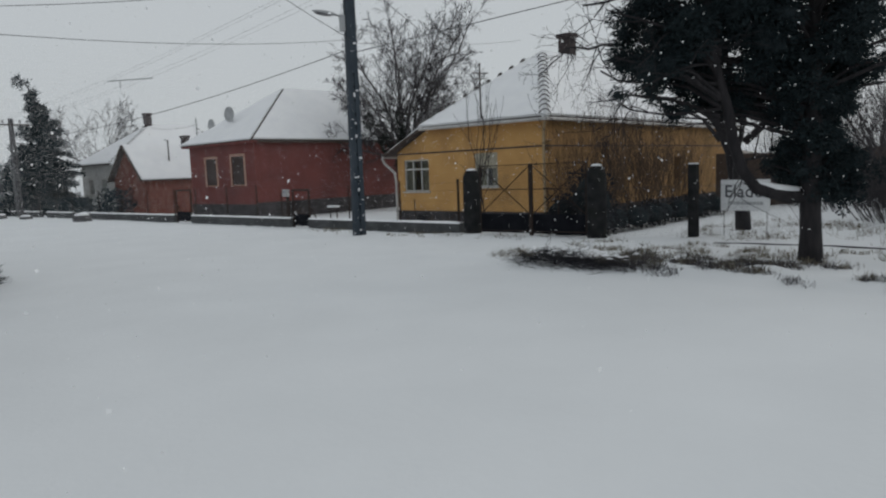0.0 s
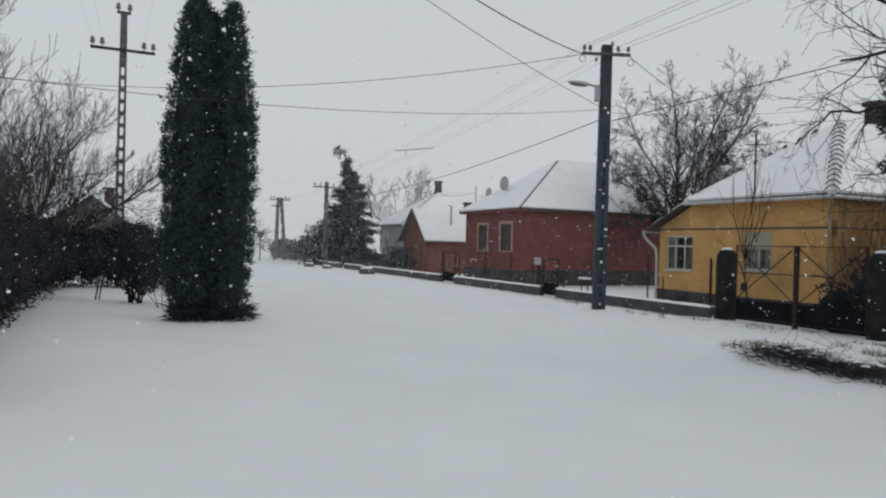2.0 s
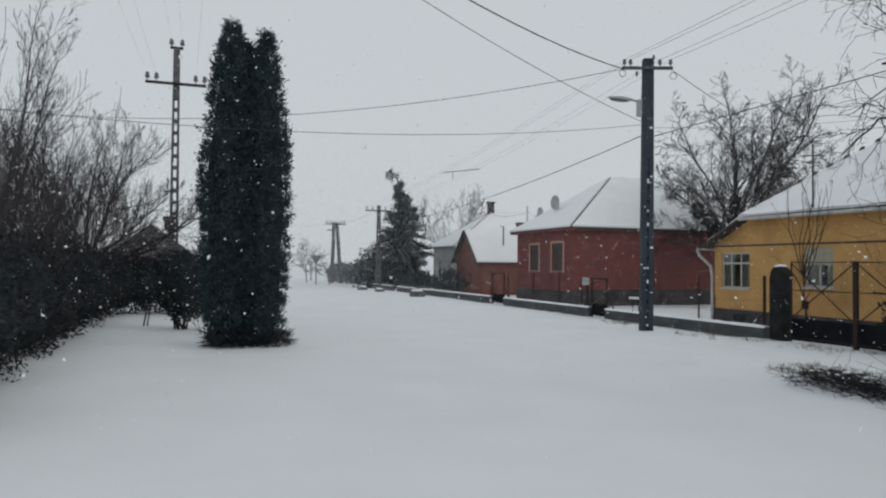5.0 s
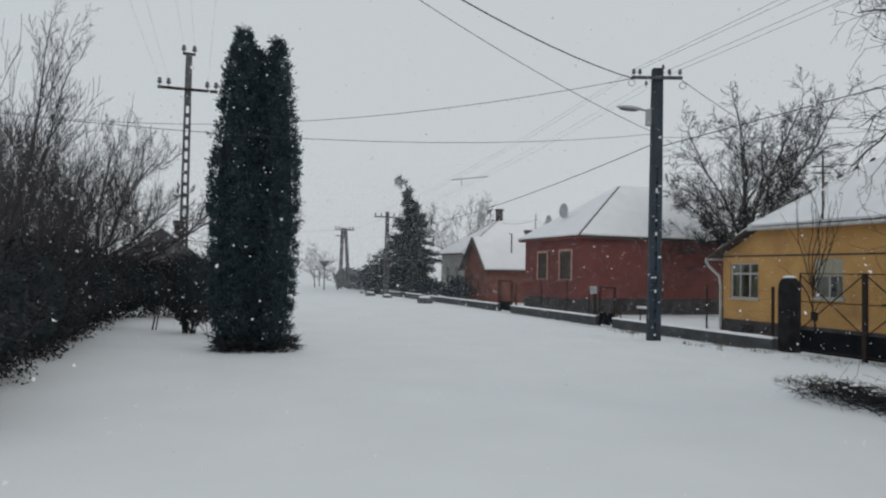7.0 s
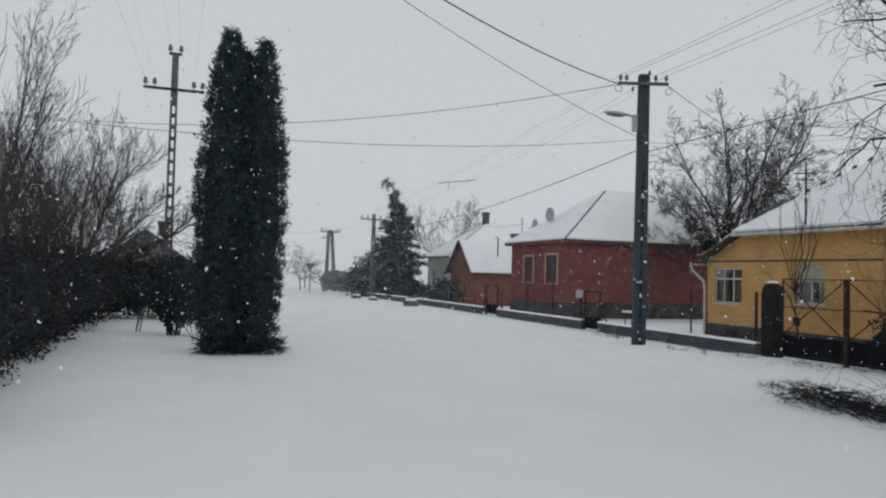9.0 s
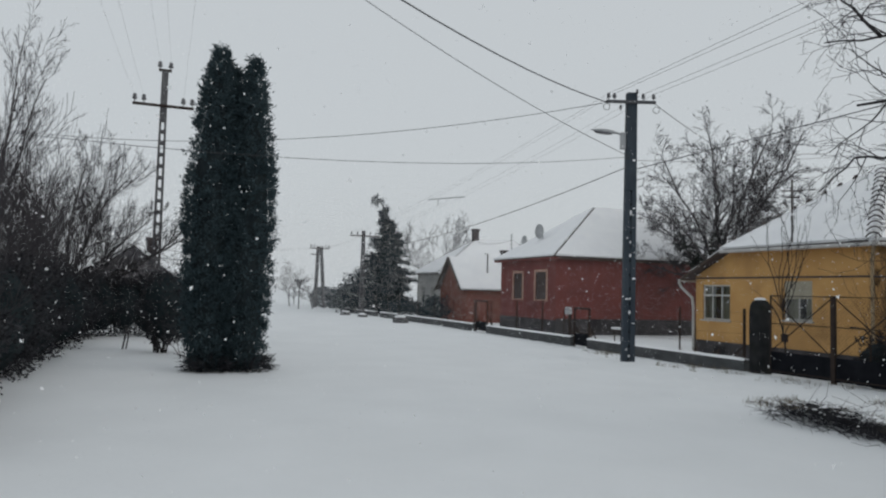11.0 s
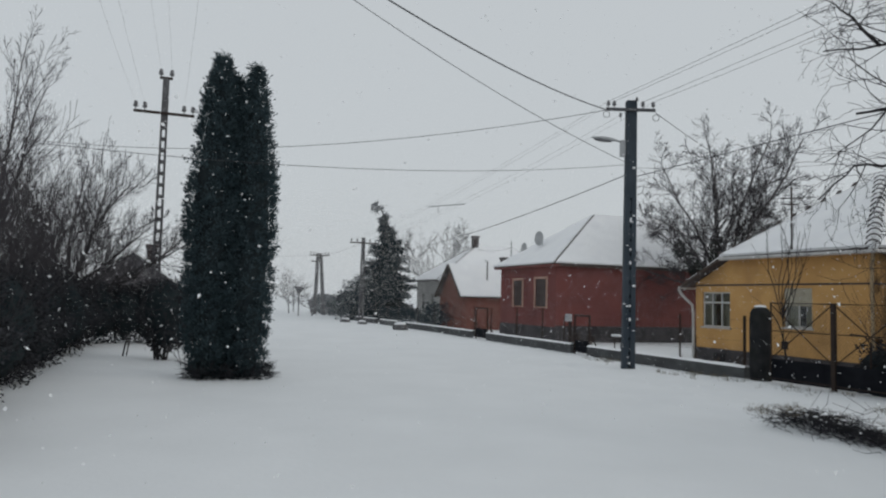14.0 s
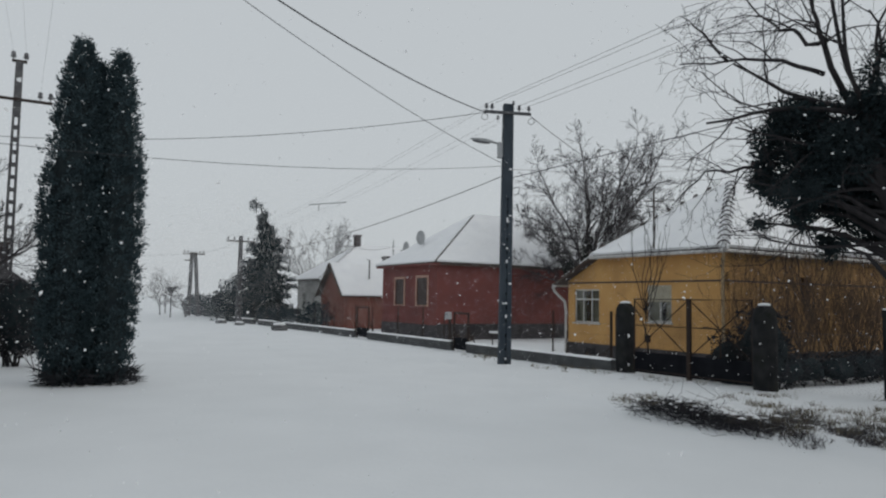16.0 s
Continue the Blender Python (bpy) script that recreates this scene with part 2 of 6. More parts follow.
def wall_panel(length, height, thick, openings, z0=0.0):
    """A wall along +y from 0 to length, its outer face at x=0, with holes (y0, y1, z0, z1) through it."""
    ys = sorted({0, length, *[o[0] for o in openings], *[o[1] for o in openings]})
    zs = sorted({z0, height, *[o[2] for o in openings], *[o[3] for o in openings]})
    bm = bmesh.new()
    vs = {}

    def v(x, i, j):
        key = (x, i, j)
        if key not in vs:
            vs[key] = bm.verts.new((x * thick, ys[i], zs[j]))
        return vs[key]

    def solid(i, j):
        if i < 0 or j < 0 or i >= len(ys) - 1 or j >= len(zs) - 1:
            return False
        cy, cz = (ys[i] + ys[i + 1]) / 2, (zs[j] + zs[j + 1]) / 2
        return not any(o[0] < cy < o[1] and o[2] < cz < o[3] for o in openings)
    for i in range(len(ys) - 1):
        for j in range(len(zs) - 1):
            if not solid(i, j):
                continue
            bm.faces.new((v(0, i, j), v(0, i, j + 1), v(0, i + 1, j + 1), v(0, i + 1, j)))
            bm.faces.new((v(1, i, j), v(1, i + 1, j), v(1, i + 1, j + 1), v(1, i, j + 1)))
            if not solid(i - 1, j):
                bm.faces.new((v(0, i, j), v(1, i, j), v(1, i, j + 1), v(0, i, j + 1)))
            if not solid(i + 1, j):
                bm.faces.new((v(0, i + 1, j), v(0, i + 1, j + 1), v(1, i + 1, j + 1), v(1, i + 1, j)))
            if not solid(i, j - 1):
                bm.faces.new((v(0, i, j), v(0, i + 1, j), v(1, i + 1, j), v(1, i, j)))
            if not solid(i, j + 1):
                bm.faces.new((v(0, i, j + 1), v(1, i, j + 1), v(1, i + 1, j + 1), v(0, i + 1, j + 1)))
    return bm


def slab(corners, thick, grid=10, rough=0.015, seed=1.0, lift=0.0):
    """A roof plane as a slab of that thickness under its corners (3 or 4), its top a little uneven."""
    c = [Vector(p) for p in corners]
    if len(c) == 3:
        c = [c[0], c[1], c[2], c[2]]
    nrm = (c[1] - c[0]).cross(c[2] - c[0]).normalized()
    if nrm.z < 0:
        nrm = -nrm
    V, Fc = [], []
    for side in (0, 1):
        for i in range(grid + 1):
            for j in range(grid + 1):
                a = c[0].lerp(c[1], i / grid)
                b = c[3].lerp(c[2], i / grid)
                p = a.lerp(b, j / grid)
                if side == 0:
                    p = p + nrm * (lift + thick + rough * noise.noise(p * 1.3 + Vector((seed, 0, 0))) * 2)
                else:
                    p = p + nrm * lift
                V.append(p)
    N = grid + 1

    def idx(s, i, j):
        return s * N * N + i * N + j
    for i in range(grid):
        for j in range(grid):
            Fc.append((idx(0, i, j), idx(0, i + 1, j), idx(0, i + 1, j + 1), idx(0, i, j + 1)))
            Fc.append((idx(1, i, j), idx(1, i, j + 1), idx(1, i + 1, j + 1), idx(1, i + 1, j)))
    for i in range(grid):
        Fc.append((idx(0, i, 0), idx(1, i, 0), idx(1, i + 1, 0), idx(0, i + 1, 0)))
        Fc.append((idx(0, i, grid), idx(0, i + 1, grid), idx(1, i + 1, grid), idx(1, i, grid)))
        Fc.append((idx(0, 0, i), idx(0, 0, i + 1), idx(1, 0, i + 1), idx(1, 0, i)))
        Fc.append((idx(0, grid, i), idx(1, grid, i), idx(1, grid, i + 1), idx(0, grid, i + 1)))
    return V, Fc


def smooth01(a, b, x):
    t = min(1.0, max(0.0, (x - a) / (b - a)))
    return t * t * (3 - 2 * t)


def ground_z(x, y):
    """Snow surface: flat road, a low verge bank, and a garden a step lower behind the fence."""
    z = 0.0
    z += 0.08 * smooth01(-4.95, -4.55, x + 0.2 * noise.noise(Vector((y * 0.8, 0, 5)))) * (1 - 0.8 * smooth01(-4.2, -3.0, x)) * (1 - smooth01(-0.9, -0.4, x)) * (1 - smooth01(-4.0, -1.5, y))
    z += 0.022 * noise.noise(Vector((x * 3.1, y * 3.1, 2))) * smooth01(-4.6, -3.6, x) * (1 - smooth01(-0.8, -0.3, x)) * (1 - smooth01(5, 9, y))
    z -= 0.34 * smooth01(0.3, 2.0, x) * smooth01(-6.0, -2.0, y)
    z += 0.02 * noise.noise(Vector((x * 0.25, y * 0.25, 0.3))) + 0.012 * noise.noise(Vector((x * 0.9, y * 0.9, 4)))
    if x > -5.2 and y < 12:
        z += 0.03 * noise.noise(Vector((x * 2.3, y * 2.3, 9))) * smooth01(-5.2, -4.0, x)
    lumps = smooth01(-4.7, -4.0, x) * (1 - smooth01(-0.7, -0.3, x)) * (1 - smooth01(3.0, 8.0, y)) * smooth01(-16, -13, y)
    if lumps:
        z += lumps * (0.085 * noise.noise(Vector((x * 1.7, y * 1.7, 11))) + 0.06 * max(0.0, noise.noise(Vector((x * 4.2, y * 4.2, 13)))))
    # dip before the fence wall, fitted to where its foot shows in view
    z -= 0.06 * smooth01(-1.7, -0.5, x) * (1 - smooth01(0.3, 1.0, x)) * smooth01(-0.5, 2.0, y)
    # drift along the left hedge side
    z += 0.10 * smooth01(-12.3, -15.5, x) * smooth01(-4, 2, y) * 0.5
    return z


# ---- ground ----
def axis(lo, hi, fine_lo, fine_hi, step):
    pts = list(np.arange(fine_lo, fine_hi + 1e-6, step))
    g, p = step, fine_hi
    while p < hi:
        g *= 1.35
        p += g
        pts.append(min(p, hi))
    g, p = step, fine_lo
    while p > lo:
        g *= 1.35
        p -= g
        pts.insert(0, max(p, lo))
    return pts


gx, gy = axis(-700, 700, -20, 8, 0.2), axis(-700, 900, -16, 24, 0.25)
gv = [(x, y, ground_z(x, y)) for x in gx for y in gy]
ny = len(gy)
gf = [(i * ny + j, (i + 1) * ny + j, (i + 1) * ny + j + 1, i * ny + j + 1) for i in range(len(gx) - 1) for j in range(ny - 1)]
ground = raw("ground", gv, gf, SNOW, smooth=True)
tagged(ground, "fresh smooth snow covering the village road and verges", "ground", kind="structure")


# ---- poles ----
def ladder_pole(name, label, at, height, w0, w1, solid_top, solid_base, holes, parent_group="", lean=0.0):
    """A square concrete pole with a row of rectangular holes through it."""
    e = thing(name, label, "utility pole", at, parent_group)
    z = -0.3
    zb, zt = solid_base, height - solid_top
    step = (zt - zb) / max(holes, 1)

    def w(zz):
        return w0 + (w1 - w0) * zz / height

    def seg(name2, x0, x1, y0, y1, za, zb2):
        # a tapered block
        bm = bmesh.new()
        vs = []
        for zz, k in ((za, w(za)), (zb2, w(zb2))):
            for sx, sy in ((x0, y0), (x1, y0), (x1, y1), (x0, y1)):
                vs.append(bm.verts.new((sx * k, sy * k * 0.8, zz)))
        for a, b, c, d in ((0, 1, 5, 4), (1, 2, 6, 5), (2, 3, 7, 6), (3, 0, 4, 7)):
            bm.faces.new((vs[a], vs[b], vs[c], vs[d]))
        bm.faces.new(vs[3::-1])
        bm.faces.new(vs[4:8])
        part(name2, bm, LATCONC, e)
    seg("foot", -0.5, 0.5, -0.5, 0.5, z, zb)
    seg("leg", -0.5, -0.2, -0.5, 0.5, zb, zt)
    seg("leg", 0.2, 0.5, -0.5, 0.5, zb, zt)
    for i in range(holes):
        a = zb + i * step
        seg("rung", -0.2, 0.2, -0.47, 0.47, a + step * 0.72, a + step)
    seg("shaft", -0.5, 0.5, -0.5, 0.5, zt, height)
    return e


def insulator(parent, x, y, z, s=1.0):
    bm = bmesh.new()
    cyl(bm, 0.012 * s, 0.012 * s, z - 0.02, z + 0.10 * s, x, y, 6)
    cyl(bm, 0.045 * s, 0.06 * s, z + 0.06 * s, z + 0.10 * s, x, y, 8)
    cyl(bm, 0.03 * s, 0.03 * s, z + 0.10 * s, z + 0.13 * s, x, y, 8)
    cyl(bm, 0.05 * s, 0.035 * s, z + 0.13 * s, z + 0.19 * s, x, y, 8)
    return part("insulator", bm, PORCELAIN, parent)


POLE = (-1.78, 2.56)
pole = thing("street_pole", "square weathered concrete utility pole with crossarm and street lamp", "utility pole", (*POLE, 0))
pole.matrix_world = pose(*POLE, 0, 0, 0.3, -21)
def pole_block(name, *a, bevel=0.0, material=None):
    bm = boxbm(*a, bevel=bevel)
    for v in bm.verts:
        k = 1 - 0.022 * max(v.co.z, 0)
        v.co.x *= k
        v.co.y *= k
    return part(name, bm, material or CONC, pole)


pole_block("leg", -0.165, -0.025, -0.135, 0.135, -0.3, 4.6, bevel=0.012)
pole_block("leg", 0.025, 0.165, -0.135, 0.135, -0.3, 4.6, bevel=0.012)
for k in range(12):
    pole_block("web", -0.03, 0.03, -0.105, 0.105, 0.08 + 0.38 * k, 0.38 + 0.38 * k)
    if k in (0, 3, 4, 7, 8, 10):
        pole_block("snow_plug", -0.026, 0.026, -0.137, -0.104, 0.14 + 0.38 * k, 0.14 + 0.38 * k + 0.05 + 0.035 * (k * 7 % 4), material=ROOFSNOW, bevel=0.01)
for k, (x, z) in enumerate(((0.1, 1.02), (-0.08, 1.66), (0.11, 2.2), (-0.1, 3.3), (0.09, 4.1), (0.08, 5.4))):
    pole_block("snow_patch", x - 0.03 - 0.01 * (k % 3), x + 0.035, -0.146, -0.132, z, z + 0.02 + 0.015 * (k % 3), material=ROOFSNOW, bevel=0.006)
pole_block("shaft", -0.163, 0.163, -0.133, 0.133, 4.6, 7.3, bevel=0.012)
bm = boxbm(-0.72, 0.62, -0.19, -0.11, 6.98, 7.06, bevel=0.008)
part("crossarm", bm, DULLSTEEL, pole, "grey steel crossarm")
for x in (-0.66, -0.5, 0.28, 0.56):
    insulator(pole, x, -0.15, 7.06)
for x, z in ((-0.34, 6.76), (0.1, 7.2)):
    insulator(pole, x, -0.2, z, 0.8)
bm = boxbm(-0.29, -0.15, -0.07, 0.07, 5.75, 6.2, bevel=0.015)
part("switch_box", bm, LIGHTMETAL, pole, "light grey metal switch box")
lampV, lampF = tubes([([(-0.2, 0, 6.12), (-0.35, 0, 6.18), (-0.5, 0, 6.2)], [0.025, 0.025, 0.025])], 8)
raw("lamp_arm", lampV, lampF, GALV, pole, "short steel lamp arm")
bm = bmesh.new()
bmesh.ops.create_uvsphere(bm, u_segments=16, v_segments=8, radius=1)
for v in bm.verts:
    tap = 1.0 - 0.25 * max(-v.co.x, 0)
    v.co = Vector((v.co.x * 0.37, v.co.y * 0.11 * tap, v.co.z * 0.075 * tap if v.co.z > 0 else v.co.z * 0.035))
bmesh.ops.transform(bm, matrix=Matrix.Translation((-0.72, 0, 6.22)) @ Matrix.Rotation(radians(6), 4, "Y"), verts=bm.verts)
head = part("lamp_head", bm, LIGHTMETAL, pole, "grey cobra-head street lamp housing", smooth=True)
bm = bmesh.new()
bmesh.ops.create_uvsphere(bm, u_segments=12, v_segments=6, radius=1)
for v in bm.verts:
    v.co = Vector((v.co.x * 0.26, v.co.y * 0.085, v.co.z * 0.04))
bmesh.ops.transform(bm, matrix=Matrix.Translation((-0.76, 0, 6.185)) @ Matrix.Rotation(radians(6), 4, "Y"), verts=bm.verts)
part("lens", bm, PORCELAIN, head, "dull lamp glass")
lines = []
for cx, cz in ((-0.72, 6.86), (0.62, 6.80)):
    lines.append(([(cx + 0.09 * math.cos(a), -0.2, cz + 0.09 * math.sin(a)) for a in np.linspace(0, 2 * math.pi, 13)], 0.008))
lines.append(([(-0.13, -0.14, 6.98), (-0.19, -0.15, 6.6), (-0.2, -0.14, 6.2)], 0.01))
lines.append(([(0.15, -0.05, 4.9), (0.35, -0.1, 4.95), (0.3, -0.12, 4.75), (0.18, -0.1, 4.7)], 0.012))
for ln in lines:
    V, Fc = tubes([ln], 5)
    raw("cable_loop", V, Fc, CABLE, pole, "coiled black service cable")

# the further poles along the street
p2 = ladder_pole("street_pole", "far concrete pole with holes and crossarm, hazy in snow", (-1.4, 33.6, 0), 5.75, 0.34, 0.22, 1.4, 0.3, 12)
part("crossarm", boxbm(-0.95, 0.95, -0.14, -0.06, 5.35, 5.43), RUST, p2)
for x in (-0.85, -0.45, 0.45, 0.85):
    insulator(p2, x, -0.1, 5.43, 1.2)
p3 = thing("double_pole", "far pair of concrete poles leaning together under a crossarm", "utility pole", (-1.4, 50.5, 0))
for sx in (-0.12, 0.72):
    V, Fc = tubes([([(sx, 0, -0.2), (0.06 + sx * 0.32, 0, 5.55)], [0.19, 0.15])], 4)
    raw("shaft", V, Fc, LATCONC, p3)
part("crossarm", boxbm(-0.75, 1.05, -0.22, -0.12, 5.3, 5.4), RUST, p3)
part("lower_arm", boxbm(-0.6, 0.25, -0.22, -0.12, 4.75, 4.84), RUST, p3)
for x in (-0.65, -0.35, 0.65, 0.95):
    insulator(p3, x, -0.17, 5.4, 1.4)

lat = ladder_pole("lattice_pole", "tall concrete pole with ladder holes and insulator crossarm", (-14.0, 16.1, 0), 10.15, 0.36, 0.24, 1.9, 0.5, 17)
part("crossarm", boxbm(-1.12, 1.12, -0.2, -0.1, 8.68, 8.78, bevel=0.01), RUST, lat, "brown steel crossarm")
for x in (-1.05, -0.72, 0.72, 1.05):
    insulator(lat, x, -0.15, 8.78, 1.7)
part("top_bracket", boxbm(-0.24, 0.24, -0.08, 0.08, 10.15, 10.22), RUST, lat)
for x in (-0.2, 0.2):
    insulator(lat, x, 0, 10.2, 1.7)


# ---- overhead cables ----
def cable(label, a, b, drop, r, name="overhead_cable"):
    V, Fc = tubes([(sag(a, b, drop), r)], 5)
    return tagged(raw(name, V, Fc, CABLE), label, "cable", "overhead cables")


def on_pole(x, y, z):
    return tuple(pole.matrix_world @ Vector((x, y, z)))


for i, x in enumerate((-0.66, -0.5, 0.28, 0.56)):
    far = (-1.4 + (-0.85, -0.45, 0.45, 0.85)[i], 33.5, 5.65)
    cable("thin bare wire strung along the street between poles", on_pole(x, -0.15, 7.24), far, 0.35, 0.003)
    near = (-3.2 + 0.45 * i, -30, 8.2)
    cable("thin bare wire strung along the street between poles", on_pole(x, -0.15, 7.24), near, 0.3, 0.0045)
spacer = thing("wire_spacer", "thin bar holding the street wires apart at mid-span", "cable spacer", (-1.8, 16.6, 6.02))
V, Fc = tubes([([(-0.55, 0.9, 0.0), (0.55, -0.9, 0.0)], 0.022)], 5)
raw("bar", V, Fc, GALV, spacer)
V, Fc = tubes([([(-0.25, 0.4, 0.0), (-0.25, 0.4, -0.32)], 0.018)], 5)
raw("hanger", V, Fc, GALV, spacer)
cable("thick twisted black service cable crossing the road", on_pole(-0.7, -0.2, 6.98), (-25.6, -13.85, 9.44), 1.48, 0.014)
cable("black service cable crossing high over the road", on_pole(-0.05, -0.2, 5.5), (-20.2, -3.5, 11.8), 0.84, 0.008)
cable("black service cable to the house across the road", on_pole(-0.7, -0.2, 6.98), (-28.4, 20.8, 9.35), 1.72, 0.0085)
cable("thin cable crossing the road to the far garden", on_pole(-0.1, -0.2, 5.5), (-34.0, -4.2, 6.26), 1.72, 0.006)
cable("black service cable strung along the street to the far pole", on_pole(-0.1, -0.1, 5.25), (-1.5, 33.5, 4.5), 0.5, 0.012)
cable("black service cable running along the verge past the trees", on_pole(0.15, -0.1, 5.2), (9.2, -25.2, 8.7), 0.02, 0.0115)
cable("thin cable running from the pole past the yellow house", on_pole(0.15, 0.0, 5.45), (11.1, 6.0, 7.4), 0.12, 0.006)
cable("black service cable to the yellow house roof mast", on_pole(0.6, -0.2, 6.95), (4.2, 3.1, 5.4), 0.15, 0.009)
cable("thin cable strung between the far houses", (9, 38.2, 5.75), (6.6, 26.9, 5.1), 0.2, 0.010)
cable("thin far wire along the street", (-1.2, 33.5, 5.6), (-1.0, 50.4, 5.4), 0.2, 0.008)
cable("thin far wire beyond the last poles", (-1.2, 50.5, 5.4), (-14.0, 62.0, 5.3), 0.2, 0.008)

for x, z, far in ((-1.05, 9.05, (-15.6, -14.0, 8.9)), (-0.72, 9.05, (-15.0, -14.0, 8.9)), (0.72, 9.05, (-12.7, -14.0, 8.9)), (-0.2, 10.5, (-14.6, -14.0, 10.4)), (0.2, 10.5, (-13.9, -14.0, 10.4))):
    cable("hair-thin bare wire strung from the tall concrete pole", (-14.0 + x, 16.0, z), far, 0.35, 0.0022)

# ---- houses ----
def window(parent, y0, y1, z0, z1, x, mullions, transom, frame_mat=FRAME, blind=0.0, curtain=True, surround=None, sill=True, blind_mat=None):
    """A window in a wall whose outer face is at x, seen from -x."""
    w = thing("window", "window", "window")
    w.parent = parent
    del w["category"], w["label"]
    t = 0.055
    bm = bmesh.new()
    xs, xe = x + 0.05, x + 0.12
    box(bm, xs, xe, y0, y0 + t, z0, z1)
    box(bm, xs, xe, y1 - t, y1, z0, z1)
    box(bm, xs, xe, y0 + t, y1 - t, z0, z0 + t)
    box(bm, xs, xe, y0 + t, y1 - t, z1 - t, z1)
    part("frame", bm, frame_mat, w)
    for k in range(1, mullions + 1):
        yy = y0 + (y1 - y0) * k / (mullions + 1)
        part("mullion", boxbm(xs + 0.004, xe - 0.004, yy - 0.025, yy + 0.025, z0 + t, z1 - t), frame_mat, w)
    if transom:
        zz = z0 + (z1 - z0) * transom
        part("transom", boxbm(xs + 0.002, xe - 0.002, y0 + t, y1 - t, zz - 0.03, zz + 0.03), frame_mat, w)
    zs = [z0 + 0.02, z1 - 0.02] if not transom else [z0 + 0.02, z0 + (z1 - z0) * transom, z1 - 0.02]
    for k in range(mullions + 1):
        ya, yb = y0 + 0.02 + (y1 - y0 - 0.04) * k / (mullions + 1), y0 + 0.02 + (y1 - y0 - 0.04) * (k + 1) / (mullions + 1)
        for za, zb in zip(zs, zs[1:]):
            pane = part("pane", boxbm(x + 0.08, x + 0.086, ya + 0.001, yb - 0.001, za + 0.001, zb - 0.001), GLASS, w)
            pane.visible_shadow = False
    if blind:
        zz = z1 - (z1 - z0) * blind
        k = 0
        while zz + k * 0.05 < z1 - 0.01:
            part("blind_slat", boxbm(x + 0.02, x + 0.04, y0 + 0.01, y1 - 0.01, zz + k * 0.05, zz + k * 0.05 + 0.046), blind_mat or SHUTTER, w)
            k += 1
    if curtain:
        V, Fc = [], []
        for i in range(41):
            yy = y0 + (y1 - y0) * i / 40
            xx = x + 0.2 + 0.02 * math.sin(i * 1.7)
            V += [(xx, yy, z0), (xx, yy, z1)]
        Fc = [(2 * i, 2 * i + 1, 2 * i + 3, 2 * i + 2) for i in range(40) if not 14 <= i <= 25]
        raw("curtain", V, Fc, CURTAIN, w)
    if surround:
        bm = bmesh.new()
        s = 0.13
        box(bm, x - 0.04, x + 0.01, y0 - s, y0, z0 - s * 0.6, z1 + s)
        box(bm, x - 0.04, x + 0.01, y1, y1 + s, z0 - s * 0.6, z1 + s)
        box(bm, x - 0.05, x + 0.01, y0, y1, z1, z1 + s)
        part("surround", bm, surround, w)
    if sill:
        part("sill", boxbm(x - 0.07, x + 0.1, y0 - 0.06, y1 + 0.06, z0 - 0.05, z0, bevel=0.008), FRAME if not surround else surround, w)
    return w


def hip_tiles(parent, a, b, step, r, name="ridge_tile"):
    """Overlapping half-round cap tiles from a up to b."""
    a, b = Vector(a), Vector(b)
    d = (b - a)
    n = int(d.length / step)
    d.normalize()
    side = d.cross(Vector((0, 0, 1))).normalized()
    up = side.cross(d)
    me = None
    for i in range(n):
        if me is None:
            V, Fc = [], []
            for k, (dist, rr) in enumerate(((0.0, r * 1.2), (step * 0.16, r * 1.08))):
                for q in range(7):
                    t = math.pi * (0.14 + 0.72 * q / 6)
                    for rad in (rr, rr * 0.8):
                        V.append(d * (dist - rad * 0.95 * (1 - math.sin(t))) + side * (rad * math.cos(t)) + up * (rad * math.sin(t) * 0.8))
            for q in range(6):
                o = q * 2
                Fc.append((o, o + 2, o + 16, o + 14))
                Fc.append((o + 1, o + 15, o + 17, o + 3))
                Fc.append((o, o + 1, o + 3, o + 2))
            me = bpy.data.meshes.new(name)
            me.from_pydata([tuple(v) for v in V], [], Fc)
            me.materials.append(TILE)
        ob = new(name, me)
        ob.parent = parent
        ob.location = a + d * (step * i)


def drawn_in(plane, k=0.988):
    c = sum((Vector(p) for p in plane), Vector()) / len(plane)
    return [c + (Vector(p) - c) * k for p in plane]


def chimney(parent, x, y, z0, z1, w, label="dark brick chimney"):
    c = part("chimney", boxbm(x - w / 2, x + w / 2, y - w / 2, y + w / 2, z0, z1 - 0.16, bevel=0.015), CHIM, parent, label)
    part("cap", boxbm(x - w * 0.66, x + w * 0.66, y - w * 0.66, y + w * 0.66, z1 - 0.16, z1, bevel=0.02), CHIM, c)
    for k in range(int((z1 - z0 - 0.3) / 0.16)):
        z = z0 + 0.1 + k * 0.16
        part("brick_course", boxbm(x - w / 2 - 0.012, x + w / 2 + 0.012, y - w / 2 - 0.012, y + w / 2 + 0.012, z, z + 0.12), CHIM, c)
    return c


# the yellow house: narrow front to the street, long side wall, lean-to on the far side
yh = thing("yellow_house", "single-storey ochre plastered house with snow-covered hipped roof", "house", (5.0, 0.75, 0))
B = -0.5
win1, win2 = (5.4, 6.78, 0.98, 2.24), (1.98, 3.05, 1.12, 2.36)
bm = wall_panel(7.15, 3.38, 0.35, [win1, win2], B)
for v in bm.verts:
    if v.co.z > 3.3 and v.co.y > 5.45:
        v.co.z = 3.38 - (v.co.y - 5.4) * 0.47
part("wall", bm, YELLOW, yh, "ochre front wall")
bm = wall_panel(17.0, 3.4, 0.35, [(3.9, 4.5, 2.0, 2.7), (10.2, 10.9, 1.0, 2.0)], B)
